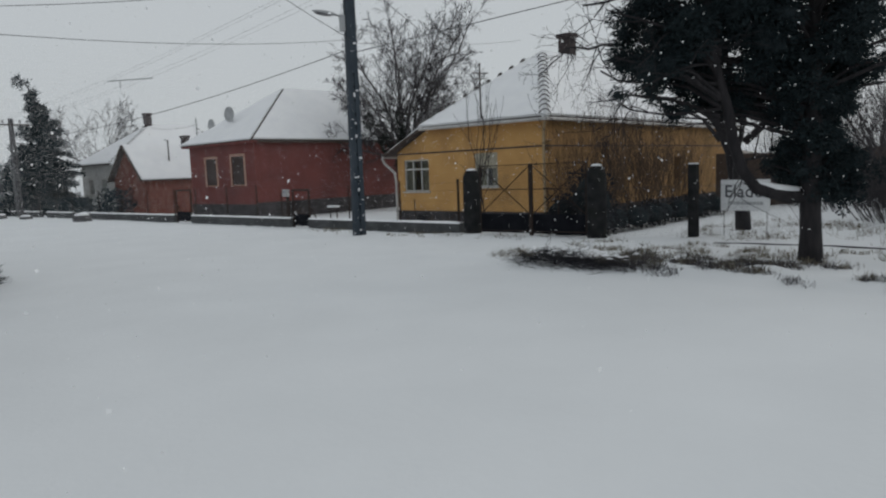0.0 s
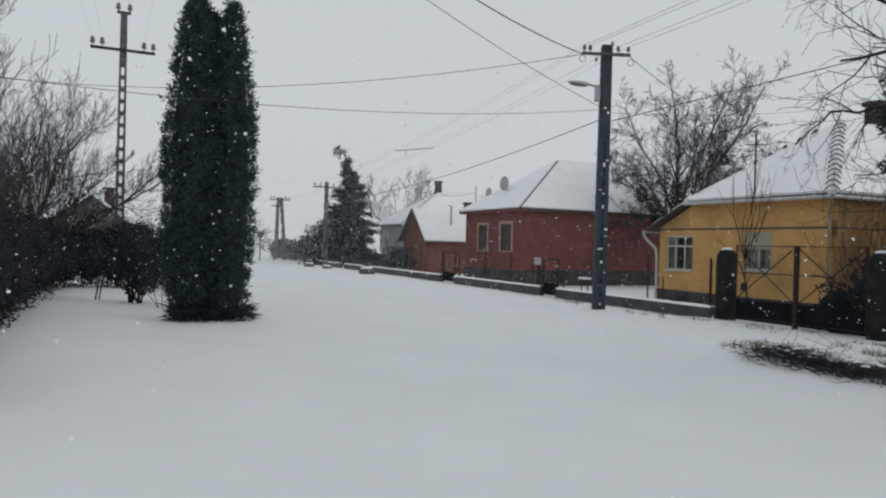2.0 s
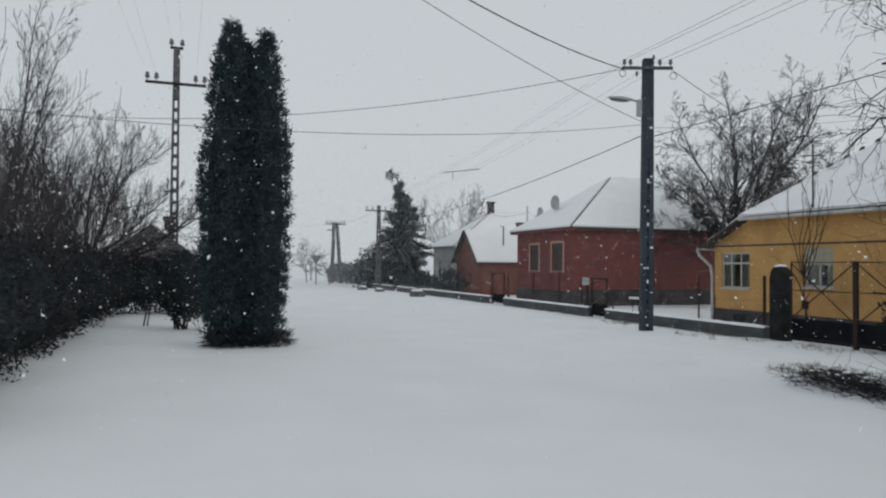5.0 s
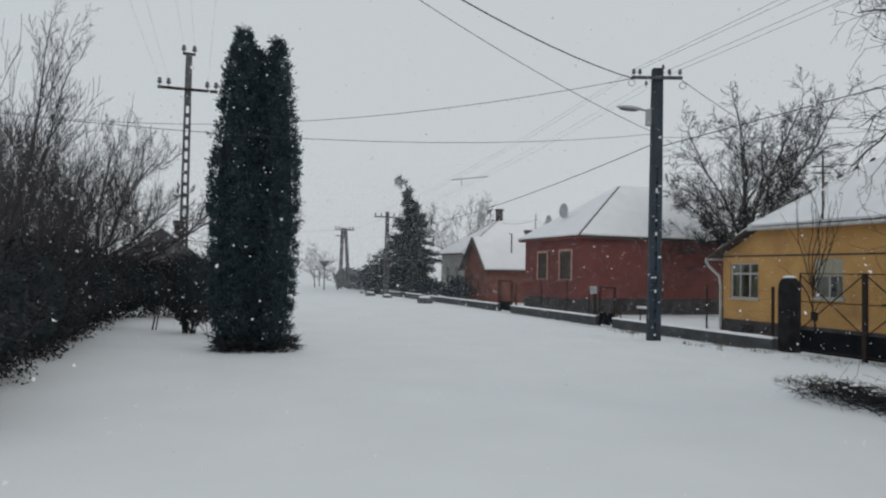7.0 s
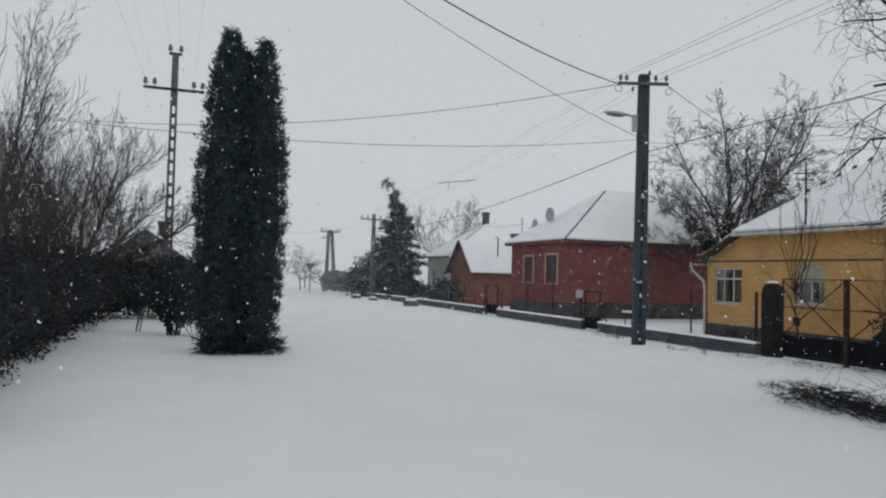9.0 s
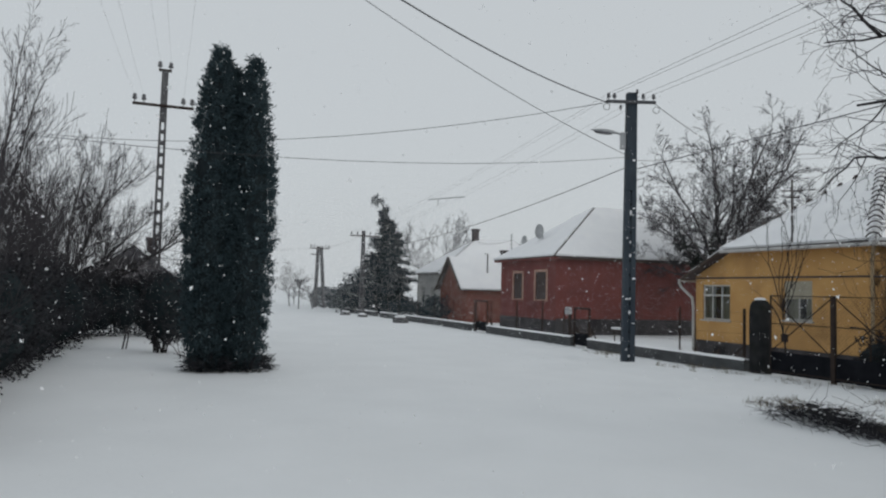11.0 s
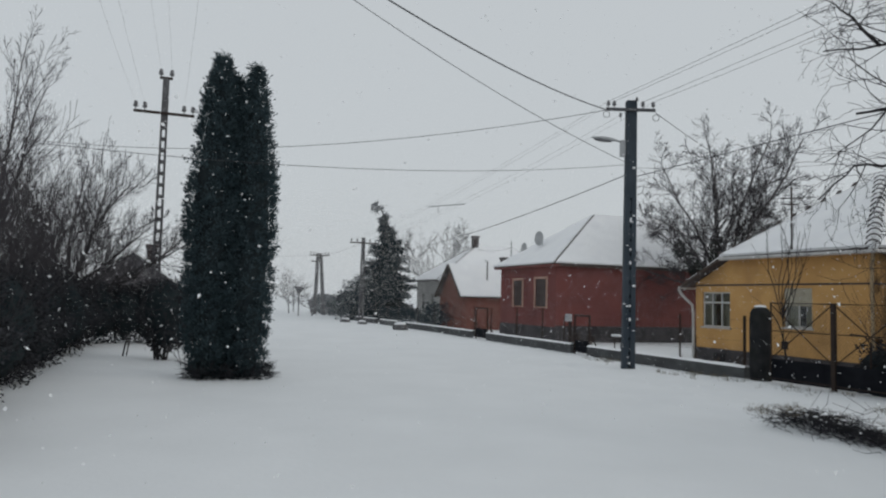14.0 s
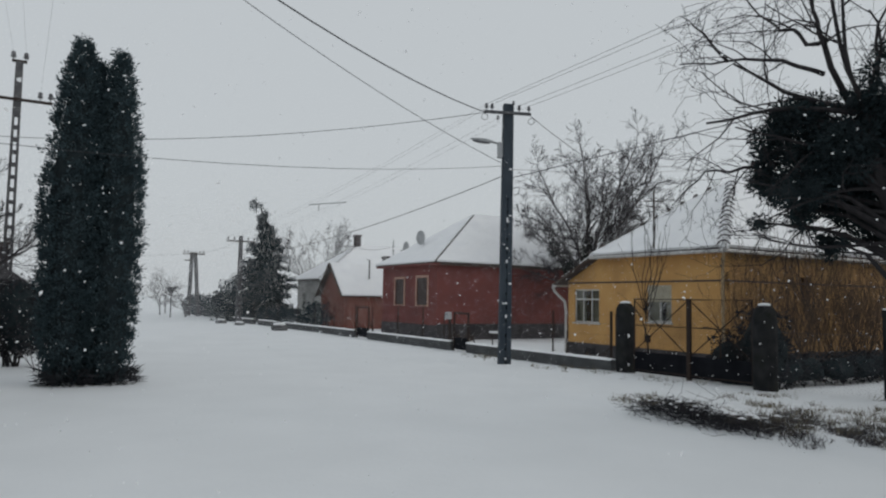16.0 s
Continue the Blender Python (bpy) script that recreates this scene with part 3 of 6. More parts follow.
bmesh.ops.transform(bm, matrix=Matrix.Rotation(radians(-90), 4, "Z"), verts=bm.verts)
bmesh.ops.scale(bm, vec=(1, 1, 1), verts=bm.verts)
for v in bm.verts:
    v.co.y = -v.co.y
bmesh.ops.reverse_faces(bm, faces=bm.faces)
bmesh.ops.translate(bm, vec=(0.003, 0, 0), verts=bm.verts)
part("wall", bm, YELLOWSIDE, yh, "ochre side wall toned darker than the front")
part("wall", boxbm(0.35, 17.0, 6.8, 7.15, B, 2.4), YELLOW, yh)
part("wall", boxbm(16.65, 17.0, 0.35, 5.4, B, 3.35), YELLOW, yh)
part("wall", boxbm(16.65, 17.0, 5.4, 6.8, B, 2.4), YELLOW, yh)
# Added dark blocks behind the windows stand in for the unlit rooms.
part("dark_floor_block", boxbm(0.35, 16.65, 0.35, 6.8, B, 0.2), DARKROOM, yh)
part("dark_backing", boxbm(1.6, 1.7, 0.36, 5.4, 0.2, 3.3), DARKROOM, yh)
part("plinth", boxbm(-0.04, 0.0, -0.04, 7.18, B, 0.22, bevel=0.006), PLINTH, yh, "dark grey plinth band")
part("plinth", boxbm(0.0, 17.0, -0.043, -0.003, B, 0.22), PLINTH, yh)
window(yh, win1[0], win1[1], win1[2], win1[3], 0, 2, 0.70)
window(yh, win2[0], win2[1], win2[2], win2[3], 0, 1, 0, blind=0.45)
part("vent_grille", boxbm(-0.03, 0.01, 2.9, 3.15, 0.42, 0.68), RUST, yh, "rusty vent grille")
part("cellar_window", boxbm(-0.06, -0.02, 5.6, 6.15, -0.28, 0.06), DARKROOM, yh)
part("string_course", boxbm(-0.025, 0.0, 0.0, 7.15, 2.46, 2.51), TILE, yh, "dark thin moulding line")
part("string_course", boxbm(0.0, 17.0, -0.028, -0.003, 2.46, 2.51), TILE, yh)
# roof planes
EZ, ov = 3.42, 0.32
A, Cc = (-ov, -ov, EZ), (-ov, 5.45 + 0.05, EZ)
part("dark_backing", boxbm(1.6, 1.7, 5.4, 6.79, 0.2, 2.5), DARKROOM, yh)
apex, back = (3.9, 2.62, 6.25), (13.2, 2.62, 6.25)
rear1, rear2 = (17.3, -ov, EZ), (17.3, 5.5, EZ)
low1, low2 = (-ov, 7.6, 2.42), (17.3, 7.6, 2.42)
planes = [(A, Cc, apex), (A, rear1, back, apex), (Cc, rear2, back, apex), (rear1, rear2, back), (Cc, low1, low2, rear2)]
for i, pl in enumerate(planes):
    V, Fc = slab(pl, 0.05, 4, 0.0)
    roof = raw("roof", V, Fc, TILE, yh, "dark clay tile roof plane")
    V, Fc = slab(drawn_in(pl), 0.09, 26, 0.02, seed=i * 7.1, lift=0.052)
    raw("snow_cover", V, Fc, ROOFSNOW, roof, "settled snow")
for foot in ((-ov, -ov, EZ + 0.02), (-ov, 5.5, EZ + 0.02)):
    V, Fc = tubes([([foot, (3.9, 2.62, 6.27)], 0.125)], 10)
    raw("hip_snow", V, Fc, ROOFSNOW, yh, "snow rounding the hip", smooth=True)
hip_tiles(yh, (-ov, -ov, EZ + 0.11), (3.9, 2.62, 6.36), 0.40, 0.19)
hip_tiles(yh, (-ov, 5.5, EZ + 0.10), (3.9, 2.62, 6.36), 0.55, 0.15)
V, Fc = tubes([([(3.9, 2.62, 6.27), (13.2, 2.62, 6.27)], 0.13)], 10)
raw("ridge_snow", V, Fc, ROOFSNOW, yh, "snow rounding the ridge", smooth=True)
chimney(yh, 6.1, 2.85, 5.5, 7.3, 0.52)
# soffit boards, gutters and downpipes
part("soffit", boxbm(-ov, 0.0, -ov, 5.5, EZ - 0.06, EZ - 0.01), YELLOW, yh, "ochre painted eave soffit")
part("soffit", boxbm(0.0, 17.0, -ov, -0.003, EZ - 0.065, EZ - 0.012), WOODDARK, yh)
V, Fc = tubes([([(-ov - 0.06, 5.5, EZ - 0.03), (-ov - 0.06, -ov - 0.06, EZ - 0.06)], 0.06), ], 8)
raw("gutter", V, Fc, GUTTER, yh, "pale zinc eaves gutter")
V, Fc = tubes([([(-ov - 0.05, -ov - 0.06, EZ - 0.05), (17.0, -ov - 0.06, EZ - 0.08)], 0.06)], 8)
raw("gutter", V, Fc, GUTTER, yh)
V, Fc = tubes([([(-ov, -ov, EZ - 0.1), (-0.1, -0.1, EZ - 0.45), (-0.08, -0.08, EZ - 0.8), (-0.08, -0.08, -0.2)], 0.05)], 8)
raw("downpipe", V, Fc, OCHREPIPE, yh, "faded ochre corner downpipe")
V, Fc = tubes([([(-ov, 7.72, 2.36), (-0.25, 7.66, 2.15), (-0.08, 7.25, 1.75), (-0.07, 7.2, 1.4), (-0.07, 7.2, -0.2)], 0.055)], 8)
raw("downpipe", V, Fc, GUTTER, yh, "bent white downpipe under the lean-to eave")
V, Fc = tubes([([(-ov, 7.7, 2.40), (17.0, 7.7, 2.38)], 0.06)], 8)
raw("gutter", V, Fc, GUTTER, yh)
V, Fc = tubes([([(-ov - 0.02, 5.45, EZ + 0.02), (-ov - 0.02, 7.62, 2.44)], 0.05)], 4)
raw("verge_board", V, Fc, WOODDARK, yh, "dark wooden verge board")
# service mast on the roof
mast = thing("service_mast", "thin dark steel service mast on the snowy roof", "mast", (5.0 - 0.4, 3.1, 3.55))
V, Fc = tubes([([(0, 0, 0), (0, 0, 1.95)], 0.03), ([(-0.28, 0.15, 1.6), (0.28, -0.15, 1.6)], 0.02), ([(-0.2, 0.1, 1.4), (0.2, -0.1, 1.4)], 0.015)], 6)
raw("tube", V, Fc, RUST, mast)

# the low shed behind the yellow house
shed = thing("shed", "low grey shed with a snowy lean-to roof behind the yellow house", "shed", (24.0, 0.5, 0))
part("wall", boxbm(0, 6.0, 0, 4.0, -0.5, 1.9), PLINTH, shed)
V, Fc = slab([(-0.4, -0.7, 1.85), (6.6, -0.7, 1.75), (6.6, 4, 3.0), (-0.4, 4, 3.0)], 0.16, 10, 0.03)
raw("roof", V, Fc, ROOFSNOW, shed, "snow-covered lean-to roof")

# the red house
rh = thing("red_house", "single-storey dark red rendered house with snowy hipped roof", "house", (5.0, 18.35, 0))
w1, w2 = (3.75, 4.85, 1.44, 2.88), (1.0, 2.2, 1.44, 2.92)
part("wall", wall_panel(6.6, 3.66, 0.35, [w1, w2], B), RED, rh, "dark red front wall")
part("wall", boxbm(0.003, 13.0, 0.0 + 0.003, 0.35, B, 3.65), RED, rh, "dark red side wall")
part("wall", boxbm(0.35, 13.0, 6.25, 6.597, B, 3.65), RED, rh)
part("wall", boxbm(12.65, 13.0, 0.35, 6.25, B, 3.65), RED, rh)
part("dark_backing", boxbm(1.3, 1.4, 0.36, 6.24, B, 3.6), DARKROOM, rh)
part("plinth", boxbm(-0.03, 0.0, -0.03, 6.62, B, 0.42), PLINTH, rh, "grey plinth band")
part("plinth", boxbm(0.0, 13.0, -0.035, 0.0, B, 0.5), PLINTH, rh)
for ww in (w1, w2):
    window(rh, *ww, 0, 1, 0, frame_mat=WOODDARK, curtain=False, surround=SURROUND, blind=0.97, blind_mat=BROWNBLIND)
EZ2 = 3.66
A, Cc = (-ov, -ov, EZ2), (-ov, 6.95, EZ2)
apex, back = (4.4, 3.4, 6.8), (9.0, 3.4, 6.8)
r1, r2 = (13.3, -ov, EZ2), (13.3, 6.95, EZ2)
for i, pl in enumerate([(A, Cc, apex), (A, r1, back, apex), (Cc, r2, back, apex), (r1, r2, back)]):
    V, Fc = slab(pl, 0.05, 4, 0.0)
    roof = raw("roof", V, Fc, TILE, rh, "dark tile roof plane")
    V, Fc = slab(drawn_in(pl), 0.08, 22, 0.02, seed=3 + i * 5.3, lift=0.052)
    raw("snow_cover", V, Fc, ROOFSNOW, roof, "settled snow")
hip_tiles(rh, (-ov, -ov, EZ2 + 0.10), (4.4, 3.4, 6.87), 0.25, 0.035)
hip_tiles(rh, (-ov, 6.95, EZ2 + 0.12), (4.4, 3.4, 6.87), 0.3, 0.04)
part("soffit", boxbm(-ov, 0.0, -ov, 6.9, EZ2 - 0.10, EZ2 - 0.01), RED, rh)
part("soffit", boxbm(0.0, 13.0, -ov, 0.0, EZ2 - 0.10, EZ2 - 0.01), WOODDARK, rh)


def dish(at, r, rz, label):
    d = thing("satellite_dish", label, "satellite dish", at, rz=rz)
    V, Fc = [], []
    n, m = 6, 20
    for s in (0, 1):
        for i in range(n + 1):
            for k in range(m):
                t = 2 * math.pi * k / m
                rr = r * i / n
                V.append((0.28 * (rr * rr) / r - 0.015 * s, rr * math.cos(t) * 0.9, rr * math.sin(t)))
    for s in (0, 1):
        o = s * (n + 1) * m
        for i in range(n):
            for k in range(m):
                k2 = (k + 1) % m
                q = (o + i * m + k, o + (i + 1) * m + k, o + (i + 1) * m + k2, o + i * m + k2)
                Fc.append(q if s else q[::-1])
    raw("reflector", V, Fc, LIGHTMETAL, d, "dull grey reflector", smooth=True)
    V, Fc = tubes([([(-0.05, 0, 0), (-0.15, 0, -0.2), (-0.15, 0, -r - 0.75)], 0.025), ], 6)
    raw("mast", V, Fc, GALV, d)
    V, Fc = tubes([([(0.0, 0, -r * 0.95), (r * 0.9, 0, -0.1)], 0.012), ([(r * 0.85, 0, -0.1), (r * 1.0, 0, -0.08)], 0.035)], 6)
    raw("feed_arm", V, Fc, GALV, d)
    return d


dish((6.2, 22.32, 5.32), 0.42, 192, "large grey satellite dish on the red house roof")
dish((6.8, 25.35, 4.95), 0.36, 185, "smaller grey satellite dish behind the roof edge")
ant = thing("tv_aerial", "thin television aerial mast beside a chimney", "aerial", (6.6, 26.9, 3.2))
V, Fc = tubes([([(0, 0, -3.6), (0, 0, 2.3)], 0.03)] + [([(-0.02, -0.25, 1.4 + 0.25 * k), (0.02, 0.25, 1.4 + 0.25 * k)], 0.012) for k in range(4)], 5)
raw("mast", V, Fc, GALV, ant)

# the brick gable house and the white house beyond
bh = thing("brick_house", "small brick house with a street gable and steep snowy roof", "house", (5.0, 31.0, 0))
bm = bmesh.new()
gab = [(0, 0, B), (0, 4.4, B), (0, 4.4, 1.95), (0, 2.2, 4.05), (0, 0, 1.95)]
f0 = bm.faces.new([bm.verts.new(p) for p in gab])
r = bmesh.ops.extrude_face_region(bm, geom=[f0])
bmesh.ops.translate(bm, vec=(0.3, 0, 0), verts=[g for g in r["geom"] if isinstance(g, bmesh.types.BMVert)])
bmesh.ops.recalc_face_normals(bm, faces=bm.faces)
part("gable_wall", bm, BRICK, bh, "red brick gable wall")
part("wall", boxbm(0.3, 7.0, 0.0, 0.3, B, 1.95), BRICK, bh)
part("wall", boxbm(0.3, 7.0, 4.1, 4.4, B, 1.95), BRICK, bh)
part("wall", boxbm(6.7, 7.0, 0.3, 4.1, B, 1.95), BRICK, bh)
for i, pl in enumerate([((-0.3, -0.25, 1.85), (7.2, -0.25, 1.85), (7.2, 2.2, 4.15), (-0.3, 2.2, 4.15)), ((-0.3, 4.65, 1.85), (7.2, 4.65, 1.85), (7.2, 2.2, 4.15), (-0.3, 2.2, 4.15))]):
    V, Fc = slab(pl, 0.06, 4, 0.0)
    roof = raw("roof", V, Fc, TILE, bh, "dark tile roof plane")
    V, Fc = slab(drawn_in(pl), 0.09, 16, 0.02, seed=i, lift=0.062)
    raw("snow_cover", V, Fc, ROOFSNOW, roof, "settled snow")
V, Fc = tubes([([(-0.32, -0.28, 1.84), (-0.32, 2.2, 4.14), (-0.32, 4.68, 1.84)], 0.07)], 4)
raw("verge_board", V, Fc, WOODDARK, bh)
V, Fc = tubes([([(2.2, 0.9, 2.6), (2.2, 0.9, 4.45), (2.0, 0.9, 4.45)], 0.045)], 6)
raw("flue", V, Fc, RUST, bh, "thin steel flue pipe")
chimney(bh, 4.1, 2.2, 3.8, 4.85, 0.4)

wh = thing("white_house", "far off-white rendered house with snowy hipped roof", "house", (5.2, 35.6, 0))
part("wall", wall_panel(5.8, 3.05, 0.3, [(1.6, 2.4, 1.0, 2.1), (3.8, 4.6, 1.0, 2.1)], B), WHITEWALL, wh, "off-white front wall")
part("wall", boxbm(0.3, 9.0, 0, 0.3, B, 3.05), WHITEWALL, wh)
part("wall", boxbm(0.3, 9.0, 5.5, 5.8, B, 3.05), WHITEWALL, wh)
part("dark_backing", boxbm(1.2, 1.3, 0.3, 5.5, B, 3.0), DARKROOM, wh)
for y0, y1 in ((1.6, 2.4), (3.8, 4.6)):
    window(wh, y0, y1, 1.0, 2.1, 0, 1, 0, curtain=False)
A, Cc = (-0.4, -0.4, 3.05), (-0.4, 6.2, 3.05)
apex, back = (3.8, 2.4, 5.9), (7.0, 2.4, 5.9)
r1, r2 = (9.3, -0.4, 3.05), (9.3, 6.2, 3.05)
for i, pl in enumerate([(A, Cc, apex), (A, r1, back, apex), (Cc, r2, back, apex), (r1, r2, back)]):
    V, Fc = slab(pl, 0.05, 4, 0.0)
    roof = raw("roof", V, Fc, TILE, wh, "dark tile roof plane")
    V, Fc = slab(drawn_in(pl), 0.08, 14, 0.02, seed=11 + i, lift=0.052)
    raw("snow_cover", V, Fc, ROOFSNOW, roof, "settled snow")
hip_tiles(wh, (-0.4, 6.2, 3.17), (3.8, 2.4, 6.02), 0.36, 0.12)
hip_tiles(wh, (-0.4, -0.4, 3.17), (3.8, 2.4, 6.02), 0.36, 0.12)
hip_tiles(wh, (9.3, -0.4, 3.17), (7.0, 2.4, 6.02), 0.36, 0.12)
for a, b in [((-0.4, 6.2, 3.07), (3.8, 2.4, 5.92)), ((-0.4, -0.4, 3.07), (3.8, 2.4, 5.92)), ((9.3, -0.4, 3.07), (7.0, 2.4, 5.92))]:
    V, Fc = tubes([([a, b], 0.12)], 8)
    raw("hip_snow", V, Fc, ROOFSNOW, wh, "snow rounding the hip", smooth=True)
chimney(wh, 3.6, 2.35, 5.3, 6.75, 0.42)

# the house behind the hedge on the near side
lh = thing("garden_house", "grey gabled house with snowy roof behind the hedge", "house", (-18.0, 28.0, 0))
bm = bmesh.new()
f0 = bm.faces.new([bm.verts.new(p) for p in ((0, 0, -0.1), (5.0, 0, -0.1), (5.0, 0, 1.95), (2.5, 0, 3.75), (0, 0, 1.95))])
r = bmesh.ops.extrude_face_region(bm, geom=[f0])
bmesh.ops.translate(bm, vec=(0, 7, 0), verts=[g for g in r["geom"] if isinstance(g, bmesh.types.BMVert)])
bmesh.ops.recalc_face_normals(bm, faces=bm.faces)
part("wall", bm, GABLEGREY, lh, "plain grey gable wall")
for sx in (0, 1):
    xe = -0.35 if not sx else 5.35
    V, Fc = slab([(xe, -0.4, 1.72), (xe, 7.3, 1.72), (2.5, 7.3, 3.82), (2.5, -0.4, 3.82)], 0.14, 12, 0.02)
    raw("roof", V, Fc, ROOFSNOW, lh, "snow-covered roof slope")
part("window", boxbm(2.3, 2.75, -0.03, 0.02, 2.35, 2.85), DARKROOM, lh, "small dark attic window")
chimney(lh, 3.35, 1.6, 2.9, 4.35, 0.5)

# ---- street fence: low concrete wall with snow cap, thin posts and wires ----
fence = thing("street_fence", "low concrete fence wall with snow cap, thin steel posts and wires", "fence", (0, 0, 0))


def fence_run(y0, y1, x0, x1, posts):
    n = max(1, round((y1 - y0) / 2.6))
    for i in range(n):
        ya, yb = y0 + (y1 - y0) * i / n, y0 + (y1 - y0) * (i + 1) / n
        xa, xb = x0 + (x1 - x0) * i / n, x0 + (x1 - x0) * (i + 1) / n
        ang = math.atan2(-(xb - xa), yb - ya)
        L = math.hypot(xb - xa, yb - ya)
        m = Matrix.Translation((xa, ya, 0)) @ Matrix.Rotation(ang, 4, "Z")
        part("wall_block", box(bmesh.new(), -0.11, 0.11, 0.004, L - 0.004, -0.3, 0.25, 0.012, m), LOWCONC, fence)
        V, Fc = [], []
        for k in range(9):
            for j in range(5):
                u = -0.13 + 0.26 * j / 4
                h = 0.255 + (0.05 + 0.02 * noise.noise(Vector((ya + k * 0.7, j * 0.3, 2)))) * (1 - (abs(u) / 0.15) ** 3)
                V.append(m @ Vector((u, L * k / 8, h if 0 < j < 4 else 0.25)))
        Fc = [(k * 5 + j, k * 5 + j + 1, (k + 1) * 5 + j + 1, (k + 1) * 5 + j) for k in range(8) for j in range(4)]
        raw("snow_cap", V, Fc, ROOFSNOW, fence, "snow ridge on the wall", smooth=True)
    for yp, h, r in posts:
        xp = x0 + (x1 - x0) * (yp - y0) / (y1 - y0)
        V, Fc = tubes([([(xp, yp, 0.2), (xp + 0.01, yp + 0.01, h)], r)], 6)
        raw("post", V, Fc, RUST, fence)


fence_run(0.15, 7.25, 0.0, 0.0, ((2.02, 0.95, 0.018), (2.65, 1.5, 0.026), (5.1, 1.4, 0.022)))
fence_run(8.3, 15.5, 0.0, -0.05, ((8.95, 1.2, 0.02), (10.55, 1.5, 0.025), (12.7, 1.45, 0.025), (15.2, 1.4, 0.025)))
fence_run(17.0, 27.0, -0.05, -0.35, ((17.1, 1.45, 0.025), (19.6, 1.4, 0.022), (22.2, 1.4, 0.022), (24.8, 1.4, 0.022)))
fence_run(28.0, 31.5, -0.4, -0.55, ((28.1, 1.4, 0.025), (30.2, 1.35, 0.022)))
fence_run(32.5, 40.0, -0.6, -1.0, ((32.7, 1.4, 0.025), (36.0, 1.35, 0.022)))
V, Fc = tubes([(sag((0.0, 0.15, z), (0.0, 7.25, z), 0.02), 0.0025) for z in (0.6, 0.9, 1.2, 1.42)] +
              [(sag((0.0, 8.3, z), (-0.05, 15.5, z), 0.02), 0.0025) for z in (0.6, 0.9, 1.2, 1.42)] +
              [(sag((-0.05, 17, z), (-0.35, 27, z), 0.02), 0.0025) for z in (0.6, 0.9, 1.2, 1.42)], 4)
raw("wire", V, Fc, RUST, fence, "thin rusty fence wires")
# thick brace post beside the gate
V, Fc = tubes([([(0.02, 0.28, 0.1), (0.02, 0.28, 1.52)], 0.04), ([(0.02, 0.28, 0.6), (0.02, 0.85, 0.2)], 0.02)], 6)
raw("post", V, Fc, RUST, fence, "thick rusty end post")

# wicket frame and letter box in front of the red house
def wicket(at, w, h, label):
    g = thing("wicket_gate", label, "gate", at)
    V, Fc = tubes([([(0, 0, -0.2), (0, 0, h)], 0.035)], 6)
    raw("post", V, Fc, RUST, g)
    V, Fc = tubes([([(0, w, -0.2), (0, w, h)], 0.035)], 6)
    raw("post", V, Fc, RUST, g)
    V, Fc = tubes([([(0, -0.02, h), (0, w + 0.02, h)], 0.035)], 6)
    raw("top_bar", V, Fc, RUST, g)
    for yy, ye in ((0.0, -0.1), (w, w + 0.1)):
        V, Fc = tubes([([(0.05, yy, h * 0.5), (0.5, ye, -0.25)], 0.025)], 5)
        raw("brace", V, Fc, RUST, g)
    part("leaf", boxbm(-0.02, 0.02, 0.06, w - 0.06, 0.0, 0.42, bevel=0.006), DARKPANEL, g, "dark sheet-steel lower leaf")
    return g


wicket((0.02, 7.3, 0), 0.95, 1.28, "rusty pipe wicket gate frame with dark lower panel")
lb = thing("letter_box", "pale metal letter box on a gate post", "letter box", (0.0, 8.6, 1.05))
part("body", boxbm(-0.1, 0.06, -0.1, 0.14, 0.0, 0.26, bevel=0.02), LIGHTMETAL, lb)
part("flap", boxbm(-0.115, -0.1, -0.07, 0.11, 0.15, 0.21), GALV, lb)
part("bracket", boxbm(-0.02, 0.02, -0.13, 0.02, -1.1, 0.0), RUST, lb)
wicket((-0.05, 15.6, 0), 1.3, 1.35, "far rusty pipe wicket gate frame")
bench = thing("garden_stand", "small rusty pipe stand with snow on its top", "stand", (1.6, 7.75, -0.34))
for y in (0, 0.38):
    V, Fc = tubes([([(0, y, 0), (0, y, 0.85)], 0.022)], 6)
    raw("leg", V, Fc, RUST, bench)
part("top", boxbm(-0.15, 0.15, -0.05, 0.43, 0.85, 0.89), RUST, bench)
part("snow_cover", boxbm(-0.14, 0.14, -0.04, 0.42, 0.89, 0.97, bevel=0.03), ROOFSNOW, bench, "snow lying on the top")

# ---- the double gate ----
def gate_pillar(at, label):
    p = thing("gate_pillar", label, "gate pillar", at, "gate pillars")
    V, Fc = [], []
    prof = [(-0.3, 1.0), (1.45, 1.0), (1.60, 0.93), (1.70, 0.75), (1.75, 0.45)]
    n = 14
    for z, k in prof:
        for i in range(n):
            t = 2 * math.pi * i / n
            c, s = math.cos(t), math.sin(t)
            q = 1 / max(abs(c), abs(s)) ** 0.55
            V.append((0.23 * c * q * k, 0.205 * s * q * k, z))
    for j in range(len(prof) - 1):
        for i in range(n):
            i2 = (i + 1) % n
            Fc.append((j * n + i, j * n + i2, (j + 1) * n + i2, (j + 1) * n + i))
    Fc.append(tuple((len(prof) - 1) * n + i for i in range(n)))
    raw("shaft", V, Fc, MOSSCONC, p, smooth=True)
    bm = bmesh.new()
    bmesh.ops.create_uvsphere(bm, u_segments=14, v_segments=8, radius=1)
    for v in bm.verts:
        v.co = Vector((v.co.x * 0.15, v.co.y * 0.13, v.co.z * 0.045 if v.co.z > 0 else v.co.z * 0.03))
    bmesh.ops.translate(bm, vec=(0.0, 0.0, 1.755), verts=bm.verts)
    part("snow_cap", bm, ROOFSNOW, p, "round snow cap", smooth=True)
    return p


